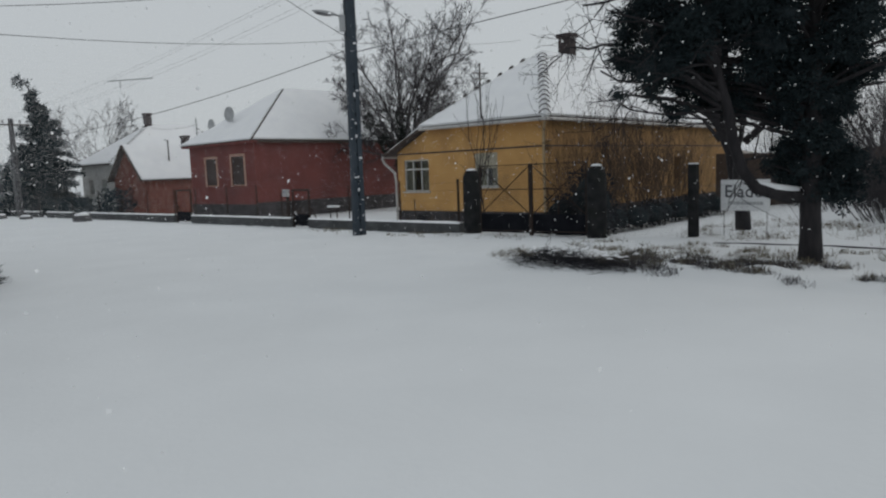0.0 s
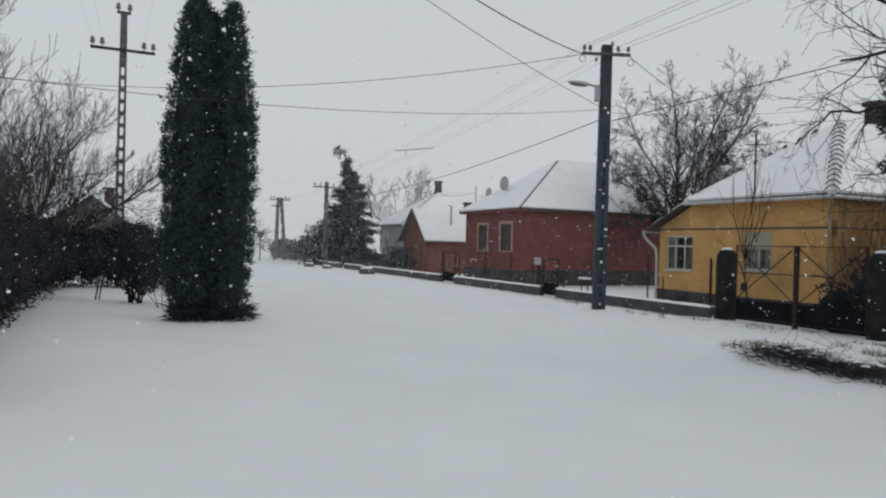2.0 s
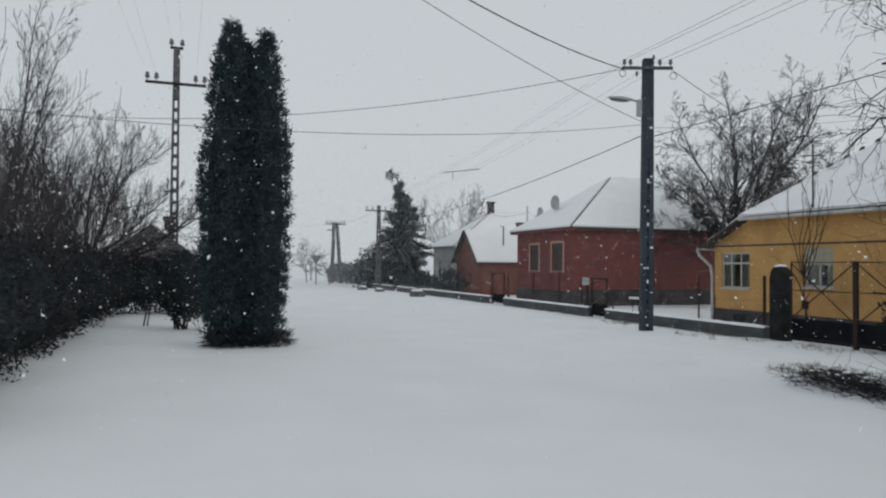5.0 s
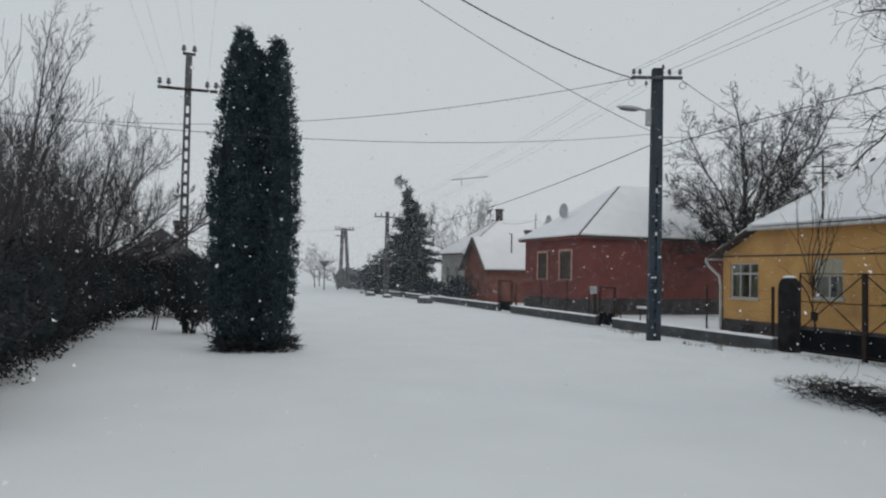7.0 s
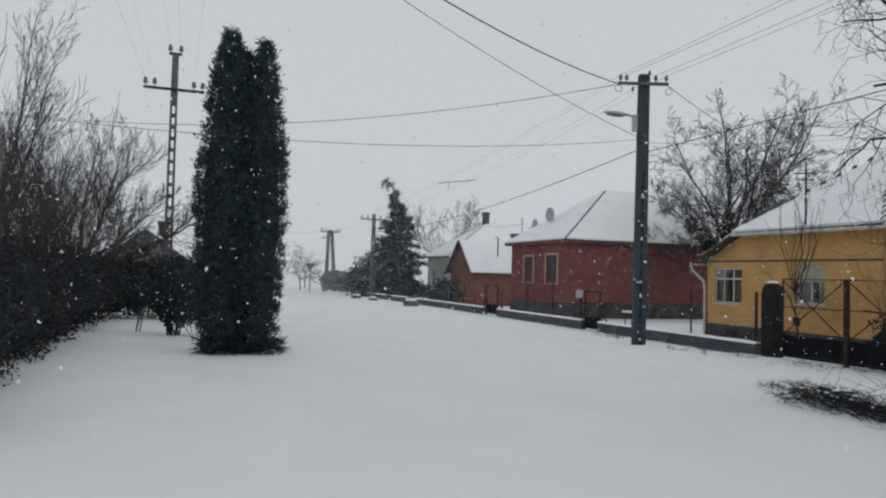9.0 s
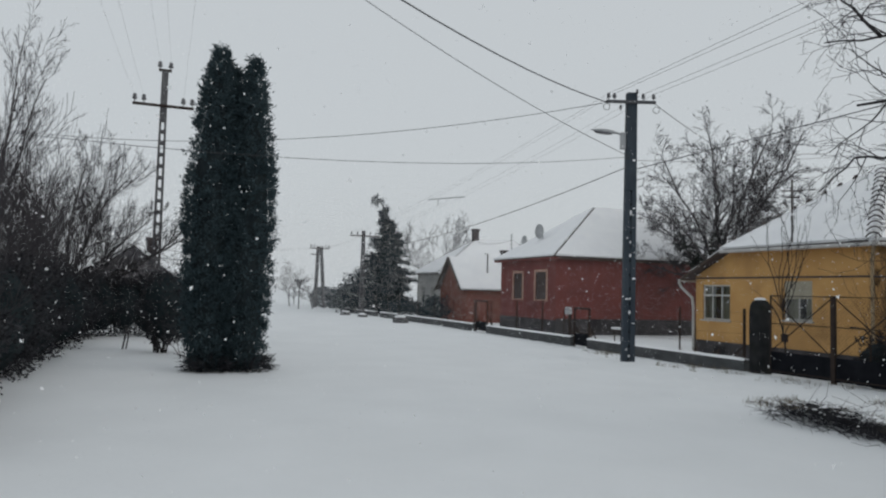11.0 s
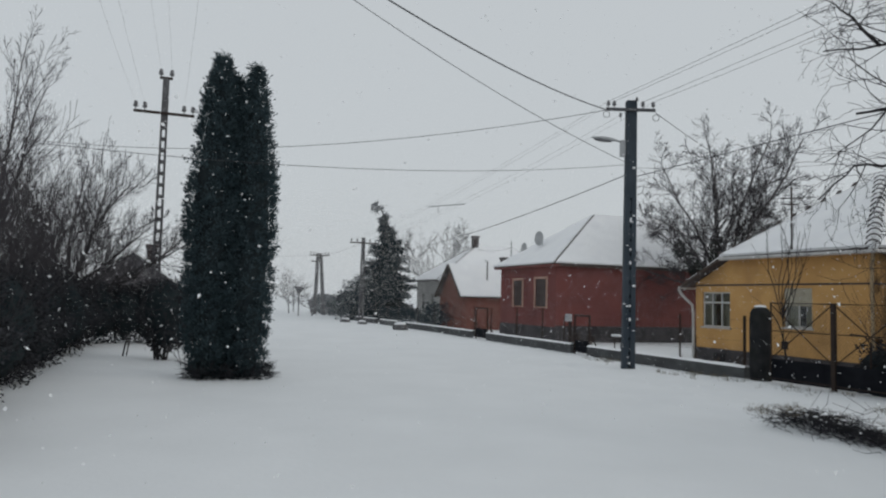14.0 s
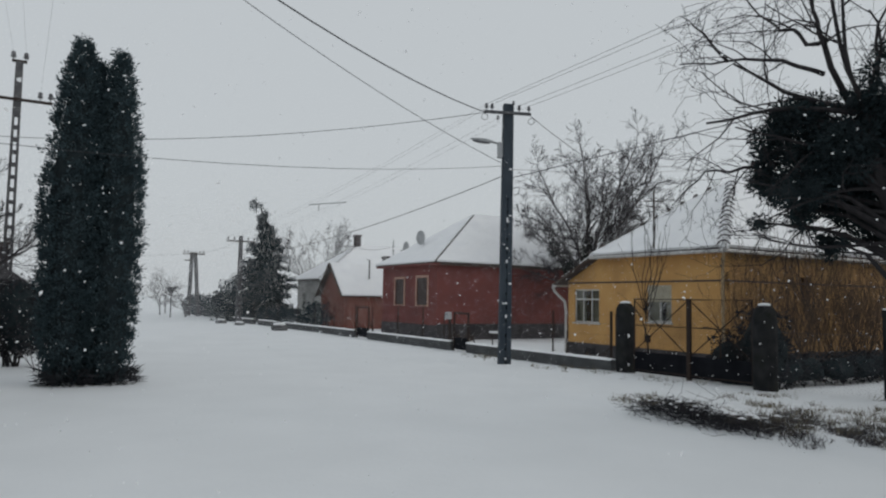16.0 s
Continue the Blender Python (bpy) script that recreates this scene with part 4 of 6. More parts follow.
gate_pillar((0.0, -0.25, 0), "dark mossy concrete gate pillar with rounded snowy top")
gate_pillar((0.15, -4.12, 0), "dark mossy concrete gate pillar with rounded snowy top")
gate = thing("double_gate", "closed double gate of rusty pipe, wire mesh and dark lower sheets", "gate", (0.0, -0.52, 0))
gate.matrix_world = pose(0.0, -0.55, 0, 0, 0, 2.6)
for k in range(2):
    y0, y1 = (-1.62, -0.02) if k == 0 else (-3.28, -1.70)
    lf = thing("gate_leaf", "", "")
    lf.parent = gate
    fr = [([(0, y0, 0.1), (0, y0, 1.85), (0, y1, 1.85), (0, y1, 0.1), (0, y0, 0.1)], 0.025)]
    V, Fc = tubes(fr, 6)
    raw("frame", V, Fc, RUST, lf)
    for za, zb in ((1.82, 0.55), (0.55, 1.82)):
        V, Fc = tubes([([(0, y0, za), (0, y1, zb)], 0.014)], 5)
        raw("brace", V, Fc, RUST, lf, "thin diagonal brace")
    V, Fc = tubes([([(0, y0, 1.2), (0, y1, 1.2)], 0.012)], 5)
    raw("rail", V, Fc, RUST, lf)
    part("lower_sheet", boxbm(-0.012, 0.012, y0 + 0.02, y1 - 0.02, 0.04, 0.55), DARKPANEL, lf, "dark sheet-steel lower panel")
    lines = []
    W, H = y1 - y0, 1.27
    c = 0.09
    n = int((W + H) / c)
    for i in range(1, n):
        d = i * c
        a = (min(d, W), max(0, d - W))
        b = (max(0, d - H), min(d, H))
        lines.append(([(0.01, y0 + a[0], 0.57 + a[1]), (0.01, y0 + b[0], 0.57 + b[1])], 0.0022))
        lines.append(([(0.012, y1 - a[0], 0.57 + a[1]), (0.012, y1 - b[0], 0.57 + b[1])], 0.0022))
    V, Fc = tubes(lines, 3)
    raw("wire_mesh", V, Fc, RUST, lf, "diamond wire mesh")
part("centre_post", boxbm(-0.04, 0.04, -1.71, -1.61, -0.1, 1.87, bevel=0.008), RUST, gate)
V, Fc = tubes([([(0.06, -2.45, 0.3), (0.06, -2.45, 1.05), (0.06, -2.33, 1.2), (0.06, -2.0, 1.22)], 0.02)], 6)
raw("handle_bow", V, Fc, RUST, gate, "bent pipe handle bow")

# wire fence past the gate, old post and the sale sign
op = thing("fence_post", "square dark weathered concrete fence post", "fence post", (0.96, -6.2, 0.0))
part("shaft", boxbm(-0.1, 0.1, -0.1, 0.1, -0.3, 1.70, bevel=0.015), MOSSCONC, op)
part("snow_cap", boxbm(-0.09, 0.09, -0.09, 0.09, 1.70, 1.73, bevel=0.01), ROOFSNOW, op)
wf = thing("wire_fence", "sagging thin diamond wire mesh fence", "fence", (0, 0, 0))
lines = []
pa, pb, pc = Vector((0.25, -4.35, 0)), Vector((0.96, -6.2, 0)), Vector((1.75, -8.4, 0))
for a, b in ((pa, pb), (pb, pc)):
    L, H = (b - a).length, 1.15
    dr = (b - a).normalized()
    c = 0.08
    for i in range(1, int((L + H) / c)):
        d = i * c
        p, q = (min(d, L), max(0, d - L)), (max(0, d - H), min(d, H))
        for u0, u1 in (((p[0]), (q[0])), (L - p[0], L - q[0])):
            A1, B1 = a + dr * u0, a + dr * u1
            lines.append(([(A1.x, A1.y, 0.03 + p[1]), (B1.x, B1.y, 0.03 + q[1])], 0.0011))
    lines.append(([(a.x, a.y, 1.2), (b.x, b.y, 1.2)], 0.004))
V, Fc = tubes(lines, 3)
raw("wire_mesh", V, Fc, DULLSTEEL, wf)

sign = thing("sale_sign", "white for-sale board with dark lettering on the wire fence", "sign", (1.38, -7.22, 0.62))
sign.matrix_world = pose(1.38, -7.22, 0.60, 0, 0, -6)
part("board", boxbm(-0.012, 0.012, -0.57, 0.57, 0, 0.71, bevel=0.004), SIGNWHITE, sign)
txt = bpy.data.curves.new("lettering", "FONT")
txt.body = "Eladó"
txt.size, txt.extrude, txt.align_x = 0.40, 0.003, "CENTER"
txt.space_character = 1.05
txt.materials.append(INK)
to = new("lettering", txt)
to.parent = sign
to.matrix_local = Matrix.Translation((-0.017, 0.02, 0.31)) @ Matrix.Rotation(radians(-90), 4, "Z") @ Matrix.Rotation(radians(90), 4, "X")
x = 0.38
for w in (0.10, 0.05, 0.09, 0.09, 0.04, 0.10, 0.09, 0.05, 0.07):
    part("text_bar", boxbm(-0.018, -0.0125, x - w, x, 0.14, 0.21), PALEINK, sign, "pale unreadable printed line")
    x -= w + 0.015
for y in (-0.5, 0.5):
    V, Fc = tubes([([(0.02, y, -0.6), (0.02, y, 0.72)], 0.007)], 6)
    raw("stake", V, Fc, RUST, sign)

# ---- trees ----
def grow(rng, p, d, length, r, depth, out, nseg=5, kids=3, spread=0.7, up=0.15, shrink=0.68, wob=0.16, start=0.35, rmin=0.004):
    pts, rad = [Vector(p)], [r]
    d = Vector(d).normalized()
    for i in range(nseg):
        d = (d + Vector(rng.normal(0, wob, 3)) + Vector((0, 0, up * 0.3))).normalized()
        pts.append(pts[-1] + d * (length / nseg))
        rad.append(max(rmin, r * (1 - 0.62 * (i + 1) / nseg)))
    out.append((pts, rad, depth))
    if depth <= 0:
        return
    for k in range(kids):
        f = start + (1 - start) * (k + rng.uniform(0.2, 0.9)) / kids
        i = min(int(f * nseg), nseg - 1)
        q = pts[i].lerp(pts[i + 1], f * nseg - i)
        t = (pts[i + 1] - pts[i]).normalized()
        s = Vector(rng.normal(0, 1, 3))
        s = (s - t * s.dot(t)).normalized()
        nd = (t * (1 - spread * 0.5) + s * spread + Vector((0, 0, up))).normalized()
        grow(rng, q, nd, length * shrink * rng.uniform(0.75, 1.2), max(rmin, rad[i] * 0.62), depth - 1, out, max(3, nseg - 1), kids, spread, up, shrink, wob * 1.1, 0.2, rmin)


def sprout(rng, pts, rad, kids, angle, ratio, bend, wob, rmin, level, out, start=0.15):
    """Side shoots along a branch, each with side shoots of its own; bend is the pull on each level's shoots."""
    n = len(pts) - 1
    span = sum((pts[i + 1] - pts[i]).length for i in range(n))
    for k in range(kids[level]):
        f = start + (1 - start) * (k + rng.uniform(0.1, 0.9)) / kids[level]
        i = min(int(f * n), n - 1)
        q = pts[i].lerp(pts[i + 1], f * n - i)
        t = (pts[i + 1] - pts[i]).normalized()
        s = Vector(rng.normal(0, 1, 3))
        s = (s - t * s.dot(t)).normalized()
        a = angle * rng.uniform(0.7, 1.3)
        d = (t * math.cos(a) + s * math.sin(a)).normalized()
        L = span * ratio[level] * (1.15 - 0.65 * f) * rng.uniform(0.6, 1.25)
        m = 5 if level + 1 < len(kids) else 3
        p2, r2 = [q], [max(rmin, rad[i] * 0.5)]
        for j in range(m):
            d = (d + Vector(rng.normal(0, wob, 3)) + Vector((0, 0, bend[level]))).normalized()
            p2.append(p2[-1] + d * (L / m))
            r2.append(max(rmin * 0.7, r2[0] * (1 - 0.75 * (j + 1) / m)))
        out.append((p2, r2, level))
        if level + 1 < len(kids):
            sprout(rng, p2, r2, kids, angle, ratio, bend, wob, rmin, level + 1, out)


def limb_tree(name, label, at, seed, limbs, kids, angle=0.6, ratio=(0.5, 0.45, 0.5), bend=(0.05, 0.06, 0.06), wob=0.07, rmin=0.004, bark=GREYBARK, twig=TWIGGREY):
    """limbs: (start, direction, length, radius, pull); the first is the trunk."""
    rng = np.random.default_rng(seed)
    t = thing(name, label, "tree", at)
    twigs = []
    for k, (p, d, L, r, pull) in enumerate(limbs):
        d = Vector(d).normalized()
        pts, rad = [Vector(p)], [r]
        for j in range(9):
            d = (d + Vector(rng.normal(0, wob * 0.8, 3)) + Vector((0, 0, pull))).normalized()
            pts.append(pts[-1] + d * (L / 9))
            rad.append(r * (1 - 0.8 * (j + 1) / 9))
        V, Fc = tubes([(pts, rad)], 7)
        raw("trunk" if k == 0 else "limb", V, Fc, bark, t, smooth=True)
        if k or len(limbs) == 1:
            sprout(rng, pts, rad, kids, angle, ratio, bend, wob, rmin, 0, twigs)
    V, Fc = tubes([(p, r) for p, r, k in twigs], 3)
    tagged(raw("twig_mass", V, Fc, twig, t), kind="stuff")
    return t


def bare_tree(name, label, at, seed, stems, depth, kids, bark=GREYBARK, spread=0.7, up=0.2, shrink=0.68, group="", rmin=0.004, wob=0.16, category="tree"):
    """stems: (base offset, direction, length, radius)."""
    rng = np.random.default_rng(seed)
    t = thing(name, label, category, at, group)
    out = []
    for off, d, L, r in stems:
        grow(rng, off, d, L, r, depth, out, 6, kids, spread, up, shrink, wob, 0.3, rmin)
    trunk = [(p, r) for p, r, k in out if k >= depth]
    limbs = [(p, r) for p, r, k in out if k == depth - 1]
    twigs = limbs[40:] + [(p, r) for p, r, k in out if k < depth - 1]
    for k, ln in enumerate(trunk):
        V, Fc = tubes([ln], 8)
        raw("trunk" if k == 0 else "stem", V, Fc, bark, t, smooth=True)
    for ln in limbs[:40]:
        V, Fc = tubes([ln], 5)
        raw("limb", V, Fc, bark, t, smooth=True)
    if twigs:
        V, Fc = tubes(twigs, 3)
        tagged(raw("twig_mass", V, Fc, bark, t), kind="stuff")
    return t, out


def blob_points(rng, blobs, per_area, inner=0.55):
    """Points and outward directions in uneven shells of ellipsoids (centre, radii)."""
    P, D = [], []
    for c, r in blobs:
        c, r = np.array(c, float), np.array(r, float)
        n = int(per_area * (r[0] * r[1] + r[1] * r[2] + r[0] * r[2]) / 3 * 4 * math.pi)
        d = rng.normal(0, 1, (n, 3))
        d /= np.linalg.norm(d, axis=1)[:, None]
        lump = 1 + 0.18 * np.sin(d[:, 0] * 7 + c[0] * 3) * np.sin(d[:, 1] * 6 + c[1]) + 0.15 * np.sin(d[:, 2] * 9 + c[2] * 2)
        k = (inner + (1 - inner) * rng.uniform(0, 1, n) ** 0.5) * lump
        P.append(c + d * r * k[:, None])
        D.append(d)
    return np.concatenate(P), np.concatenate(D)


# twin columnar thuja
def thuja(name, label, at, columns, seed):
    rng = np.random.default_rng(seed)
    t = thing(name, label, "tree", at)
    V, Fc = tubes([([(0, 0, -0.2), (0.02, 0, 0.6)], [0.12, 0.1]), ([(0.35, 0.05, -0.2), (0.37, 0, 0.6)], [0.1, 0.09])], 8)
    raw("trunk", V, Fc, BARK, t)
    P, D = [], []
    prof = [(0.0, 0.50), (0.05, 0.68), (0.14, 0.82), (0.3, 0.95), (0.44, 1.0), (0.55, 0.95), (0.65, 0.87), (0.77, 0.70), (0.87, 0.48), (0.94, 0.28), (1.0, 0.03)]
    pz, pr = [p[0] for p in prof], [p[1] for p in prof]
    for cx, cy, h, R in columns:
        nc = int(430 * R * h)
        zc = rng.uniform(0, 1, nc) ** 0.95
        ac = rng.uniform(0, 2 * math.pi, nc)
        lump = 1 + 0.07 * np.sin(ac * 5 + zc * 23) * np.sin(zc * 41 + ac * 2) + 0.065 * rng.normal(0, 1, nc)
        rc = R * np.interp(zc, pz, pr) * lump * 0.93
        C = np.stack([cx + rc * np.cos(ac), cy + rc * np.sin(ac), 0.08 + zc * h], 1)
        # each spray is a small upright fan with its own lean
        lean = np.stack([np.cos(ac) * 0.8, np.sin(ac) * 0.8, np.full(nc, 0.9)], 1) + rng.normal(0, 0.25, (nc, 3))
        m = 26
        fan = rng.uniform(0, 1, (nc, m, 1)) ** 0.7
        side = rng.normal(0, 1, (nc, m, 3))
        P.append((C[:, None, :] + lean[:, None, :] * fan * 0.085 + side * (0.012 + 0.034 * fan)).reshape(-1, 3))
        D.append((lean[:, None, :] + side * 0.45).reshape(-1, 3))
        # added solid filler: blocks see-through, inner shade put into its dark colour
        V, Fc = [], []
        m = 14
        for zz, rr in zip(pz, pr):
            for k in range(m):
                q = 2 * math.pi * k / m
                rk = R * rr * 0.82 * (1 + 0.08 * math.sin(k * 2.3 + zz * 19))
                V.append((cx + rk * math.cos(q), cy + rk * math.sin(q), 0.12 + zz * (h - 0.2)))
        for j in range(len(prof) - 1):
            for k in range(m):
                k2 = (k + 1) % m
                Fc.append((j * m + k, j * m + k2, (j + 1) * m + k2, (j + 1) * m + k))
        raw("crown_filler", V, Fc, CONIFERCORE, t)
    P, D = np.concatenate(P), np.concatenate(D)
    v, f = leaves(P, D, 0.062, 0.013, rng, 0.3)
    tagged(raw("crown", v, f, CONIFER, t), "dark green scale-leaf sprays", kind="stuff")
    # drooping shoots at the foot
    n = 1100
    a = rng.uniform(0, 2 * math.pi, n)
    rr = rng.uniform(0.1, 0.42, n)
    foot = np.where(rng.uniform(0, 1, n) < 0.5, -0.36, 0.36)
    P = np.stack([foot + rr * np.cos(a), rr * 0.8 * np.sin(a) - 0.1, rng.uniform(0.03, 0.32, n)], 1)
    v, f = leaves(P, np.stack([np.cos(a), np.sin(a), np.full(n, 0.1)], 1), 0.30, 0.011, rng, 0.35)
    tagged(raw("foot_brush", v, f, HEDGE, t), kind="stuff")
    return t


thuja("thuja", "twin columnar dark green thuja rising from the snow", (-12.08, 1.8, -0.05),
      [(-0.41, 0.05, 6.62, 0.545), (0.275, -0.05, 6.46, 0.47), (-0.08, 0.1, 5.8, 0.51), (-0.12, 0.1, 6.26, 0.33)], 5)

# dark conifer with a bare side limb by the verge
TB = Vector((-2.3, -9.6, 0))
ct = thing("conifer_tree", "old dark conifer with snowy curved limb and bare upper branches", "tree", tuple(TB))
trunk_pts = [(0, 0, -0.3), (0.0, 0.0, 0.5), (-0.02, 0.02, 1.15), (0.02, 0.0, 2.2), (0.0, 0.02, 3.5), (0.05, -0.02, 5.0), (0.0, 0.0, 6.3)]
V, Fc = tubes([(trunk_pts, [0.22, 0.17, 0.16, 0.14, 0.11, 0.08, 0.03])], 12)
raw("trunk", V, Fc, BARK, ct, smooth=True)
limb = [(-0.02, 0.02, 1.1), (-0.3, 0.32, 1.12), (-0.62, 0.68, 1.28), (-0.78, 0.86, 1.6), (-0.9, 0.97, 2.1), (-0.96, 1.03, 2.6), (-1.12, 1.21, 3.45), (-1.2, 1.3, 4.35)]
V, Fc = tubes([(limb, [0.11, 0.105, 0.10, 0.095, 0.09, 0.085, 0.07, 0.055])], 10)
raw("side_limb", V, Fc, BARK, ct, "curved bare side limb", smooth=True)
V, Fc = tubes([([(-0.15, 0.16, 1.235), (-0.4, 0.44, 1.275), (-0.62, 0.68, 1.39)], [0.05, 0.07, 0.04])], 8)
raw("snow_cover", V, Fc, ROOFSNOW, ct, "snow lying along the limb", smooth=True)
rng = np.random.default_rng(21)
out = []
top = Vector((-1.2, 1.3, 4.35))
for d, L, r in (((-0.75, 0.65, 0.75), 1.9, 0.042), ((-0.9, 0.5, 0.12), 2.1, 0.042), ((-0.4, 0.4, 1.0), 2.4, 0.04), ((0.2, 0.0, 1.0), 2.2, 0.036), ((-0.7, -0.2, 0.6), 2.2, 0.036), ((0.6, -0.3, 0.8), 2.0, 0.034)):
    grow(rng, top, d, L, r, 3, out, 7, 3, 0.7, 0.02, 0.55, 0.12, 0.25, 0.0035)
for z, d, L in ((3.0, (-0.9, 0.75, -0.05), 1.9), (3.3, (-0.95, 0.5, 0.1), 1.8), (2.6, (-0.8, 0.9, -0.05), 1.7), (3.7, (-0.8, 0.85, 0.15), 2.0)):
    grow(rng, Vector((-1.05, 1.12, z)), d, L, 0.028, 3, out, 7, 3, 0.6, 0.0, 0.55, 0.14, 0.3, 0.0035)
limbs = [(p, r) for p, r, k in out if k == 3]
for ends, r in ((((0.2, -7.9, 4.6), (0.0, -7.65, 5.57), (0.0, -7.5, 6.1), (0.1, -7.3, 7.2)), 0.055),
                (((0.0, -7.7, 5.1), (-0.1, -7.07, 5.44), (-0.2, -6.19, 5.66), (-0.3, -5.3, 5.85)), 0.038),
                (((0.0, -7.6, 5.5), (0.0, -7.17, 5.85), (0.1, -6.79, 6.15), (0.2, -6.1, 7.0)), 0.036),
                (((-0.2, -6.19, 5.66), (-0.4, -5.85, 6.2), (-0.5, -5.5, 6.6)), 0.03),
                (((0.0, -7.3, 3.9), (-0.1, -6.41, 3.89), (-0.2, -5.75, 3.95), (-0.2, -5.1, 3.5)), 0.035),
                (((0.0, -7.8, 2.8), (0.0, -6.92, 2.93), (0.0, -6.0, 2.92)), 0.02)):
    fine = []
    for a, b in zip(ends, ends[1:]):
        for j in range(3):
            fine.append(Vector(a).lerp(Vector(b), j / 3) + Vector(rng.normal(0, 0.03, 3)))
    fine.append(Vector(ends[-1]))
    limbs.append(([v + Vector((-1.1, 9.6, 0)) for v in fine], [r * (1 - 0.75 * j / (len(fine) - 1)) for j in range(len(fine))]))
hanging = []
for p, r in limbs[-6:]:
    sprout(rng, p, r, (9, 5, 3), 0.9, (0.6, 0.5, 0.4), (-0.15, -0.10, -0.04), 0.13, 0.0035, 0, hanging, 0.25)
for ln in limbs:
    V, Fc = tubes([ln], 6)
    raw("bare_branch", V, Fc, BARK, ct, smooth=True)
V, Fc = tubes([(p, r) for p, r, k in out if k < 3] + [(p, r) for p, r, k in hanging], 3)
tagged(raw("twig_mass", V, Fc, BARK, ct), kind="stuff")
RV, FV = Vector((0.68, -0.733, 0)), Vector((0.733, 0.68, 0))


def vp(a, b, z):
    return tuple(RV * a + FV * b + Vector((0, 0, z)))


rng = np.random.default_rng(22)
blobs = []
for a, b, z, r in ((-2.75, 0.3, 3.7, 0.6), (-2.9, 0.5, 4.1, 0.42), (-2.3, 0.3, 4.5, 0.5), (-2.0, 0.4, 2.75, 0.3), (-2.5, 0.4, 3.2, 0.42), (-2.05, 0.5, 3.2, 0.4), (-1.75, 0.6, 3.45, 0.5), (-2.3, 0.1, 4.0, 0.6), (-0.9, 0.8, 3.2, 0.5), (-1.3, 1.0, 2.9, 0.3), (-0.6, 0.9, 2.6, 0.4), (0.1, 0.2, 2.9, 0.5), (-0.2, 0.0, 2.2, 0.4), (0.45, 0.1, 1.6, 0.4), (0.1, 0.0, 1.35, 0.3), (2.0, 0.2, 3.9, 0.7), (0.55, 0.2, 1.2, 0.3), (0.6, 0.2, 3.3, 0.5), (-0.6, 0.1, 4.6, 0.7), (-1.2, 0.5, 5.3, 0.3), (0.4, 0.3, 4.4, 0.7), (-1.3, 0.2, 4.4, 0.7), (-0.6, 0.3, 3.5, 0.6), (1.5, 0.2, 4.4, 0.7), (0.55, 0.2, 3.2, 0.55), (-2.0, 0.4, 3.7, 0.8), (-2.0, 0.0, 4.05, 0.65), (-1.0, 0.6, 3.9, 0.8), (0.0, 0.2, 3.9, 0.95), (0.9, 0.2, 3.7, 0.85),
                   (-0.35, 0.2, 3.0, 0.6), (0.25, 0.1, 2.4, 0.62), (0.02, 0.1, 1.65, 0.42), (0.45, 0.3, 2.8, 0.5), (2.4, 0.2, 4.6, 0.8), (-1.4, 0.2, 4.3, 0.6),
                   (-0.3, 0.2, 5.0, 0.9), (0.8, 0.1, 4.8, 0.8), (0.1, 0.1, 5.8, 0.6), (-1.5, 0.4, 3.15, 0.42), (0.35, 0.0, 1.95, 0.35), (0.4, 0.1, 1.45, 0.45), (0.45, 0.2, 1.85, 0.5), (-0.22, 0.25, 1.8, 0.35), (0.3, 0.0, 1.12, 0.28), (-0.3, 0.3, 1.5, 0.22), (0.1, 0.25, 1.6, 0.4), (0.15, 0.2, 2.05, 0.45)):
    for _ in range(8):
        o = rng.normal(0, 0.55 * r, 3)
        blobs.append((np.array(vp(a, b, z)) + o, np.array([r, r, r * 0.8]) * rng.uniform(0.28, 0.58)))
P, D = blob_points(rng, blobs, 640, 0.25)
D[:, 2] -= 0.3
v, f = leaves(P, D, 0.075, 0.0125, rng, 0.6)
tagged(raw("crown", v, f, TREECONIFER, ct), "ragged dark green foliage clumps", kind="stuff")
# Added dark solids inside the clumps so no sky shows through.
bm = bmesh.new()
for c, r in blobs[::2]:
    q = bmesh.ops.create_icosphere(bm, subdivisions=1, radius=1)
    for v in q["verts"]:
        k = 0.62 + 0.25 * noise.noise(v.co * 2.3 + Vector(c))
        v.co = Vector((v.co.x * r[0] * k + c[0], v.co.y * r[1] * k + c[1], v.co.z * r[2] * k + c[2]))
part("crown_filler", bm, CONIFERCORE, ct, "solid dark filler behind the foliage")
lines = []
for c, r in blobs[::2]:
    z = max(1.2, min(c[2] - 0.5, 5.5))
    s = Vector((0, 0, z)) if c[0] > -1.2 else Vector((-1.05, 1.12, min(z, 4.2)))
    e = Vector(c)
    mid = s.lerp(e, 0.5) + Vector((0, 0, 0.12))
    lines.append(([s, mid, e], [0.04, 0.028, 0.012]))
for ln in lines:
    V, Fc = tubes([ln], 5)
    raw("limb", V, Fc, BARK, ct)

# bare tree behind the sale sign
bare_tree("bare_tree", "bare grey-barked tree standing behind the fence", (3.1, -6.6, 0), 31,
          [((0, 0, -0.3), (0.0, 0.0, 1), 4.6, 0.2), ((0, 0, 2.6), (-0.4, 0.3, 1), 3.2, 0.1), ((0, 0, 2.2), (0.4, -0.4, 0.9), 3.4, 0.1)], 4, 4, BARK, 0.65, 0.1)
bare_tree("bare_tree", "bare garden trees far beyond the shed", (20, -9.5, -0.1), 37, [((0, 0, -0.3), (0, 0, 1), 4.0, 0.18), ((3, -2, -0.3), (0.1, 0, 1), 4.5, 0.2), ((0.8, 3.3, -0.3), (0, 0.1, 1), 3.2, 0.15)], 4, 4, GREYBARK, 0.7, 0.1)

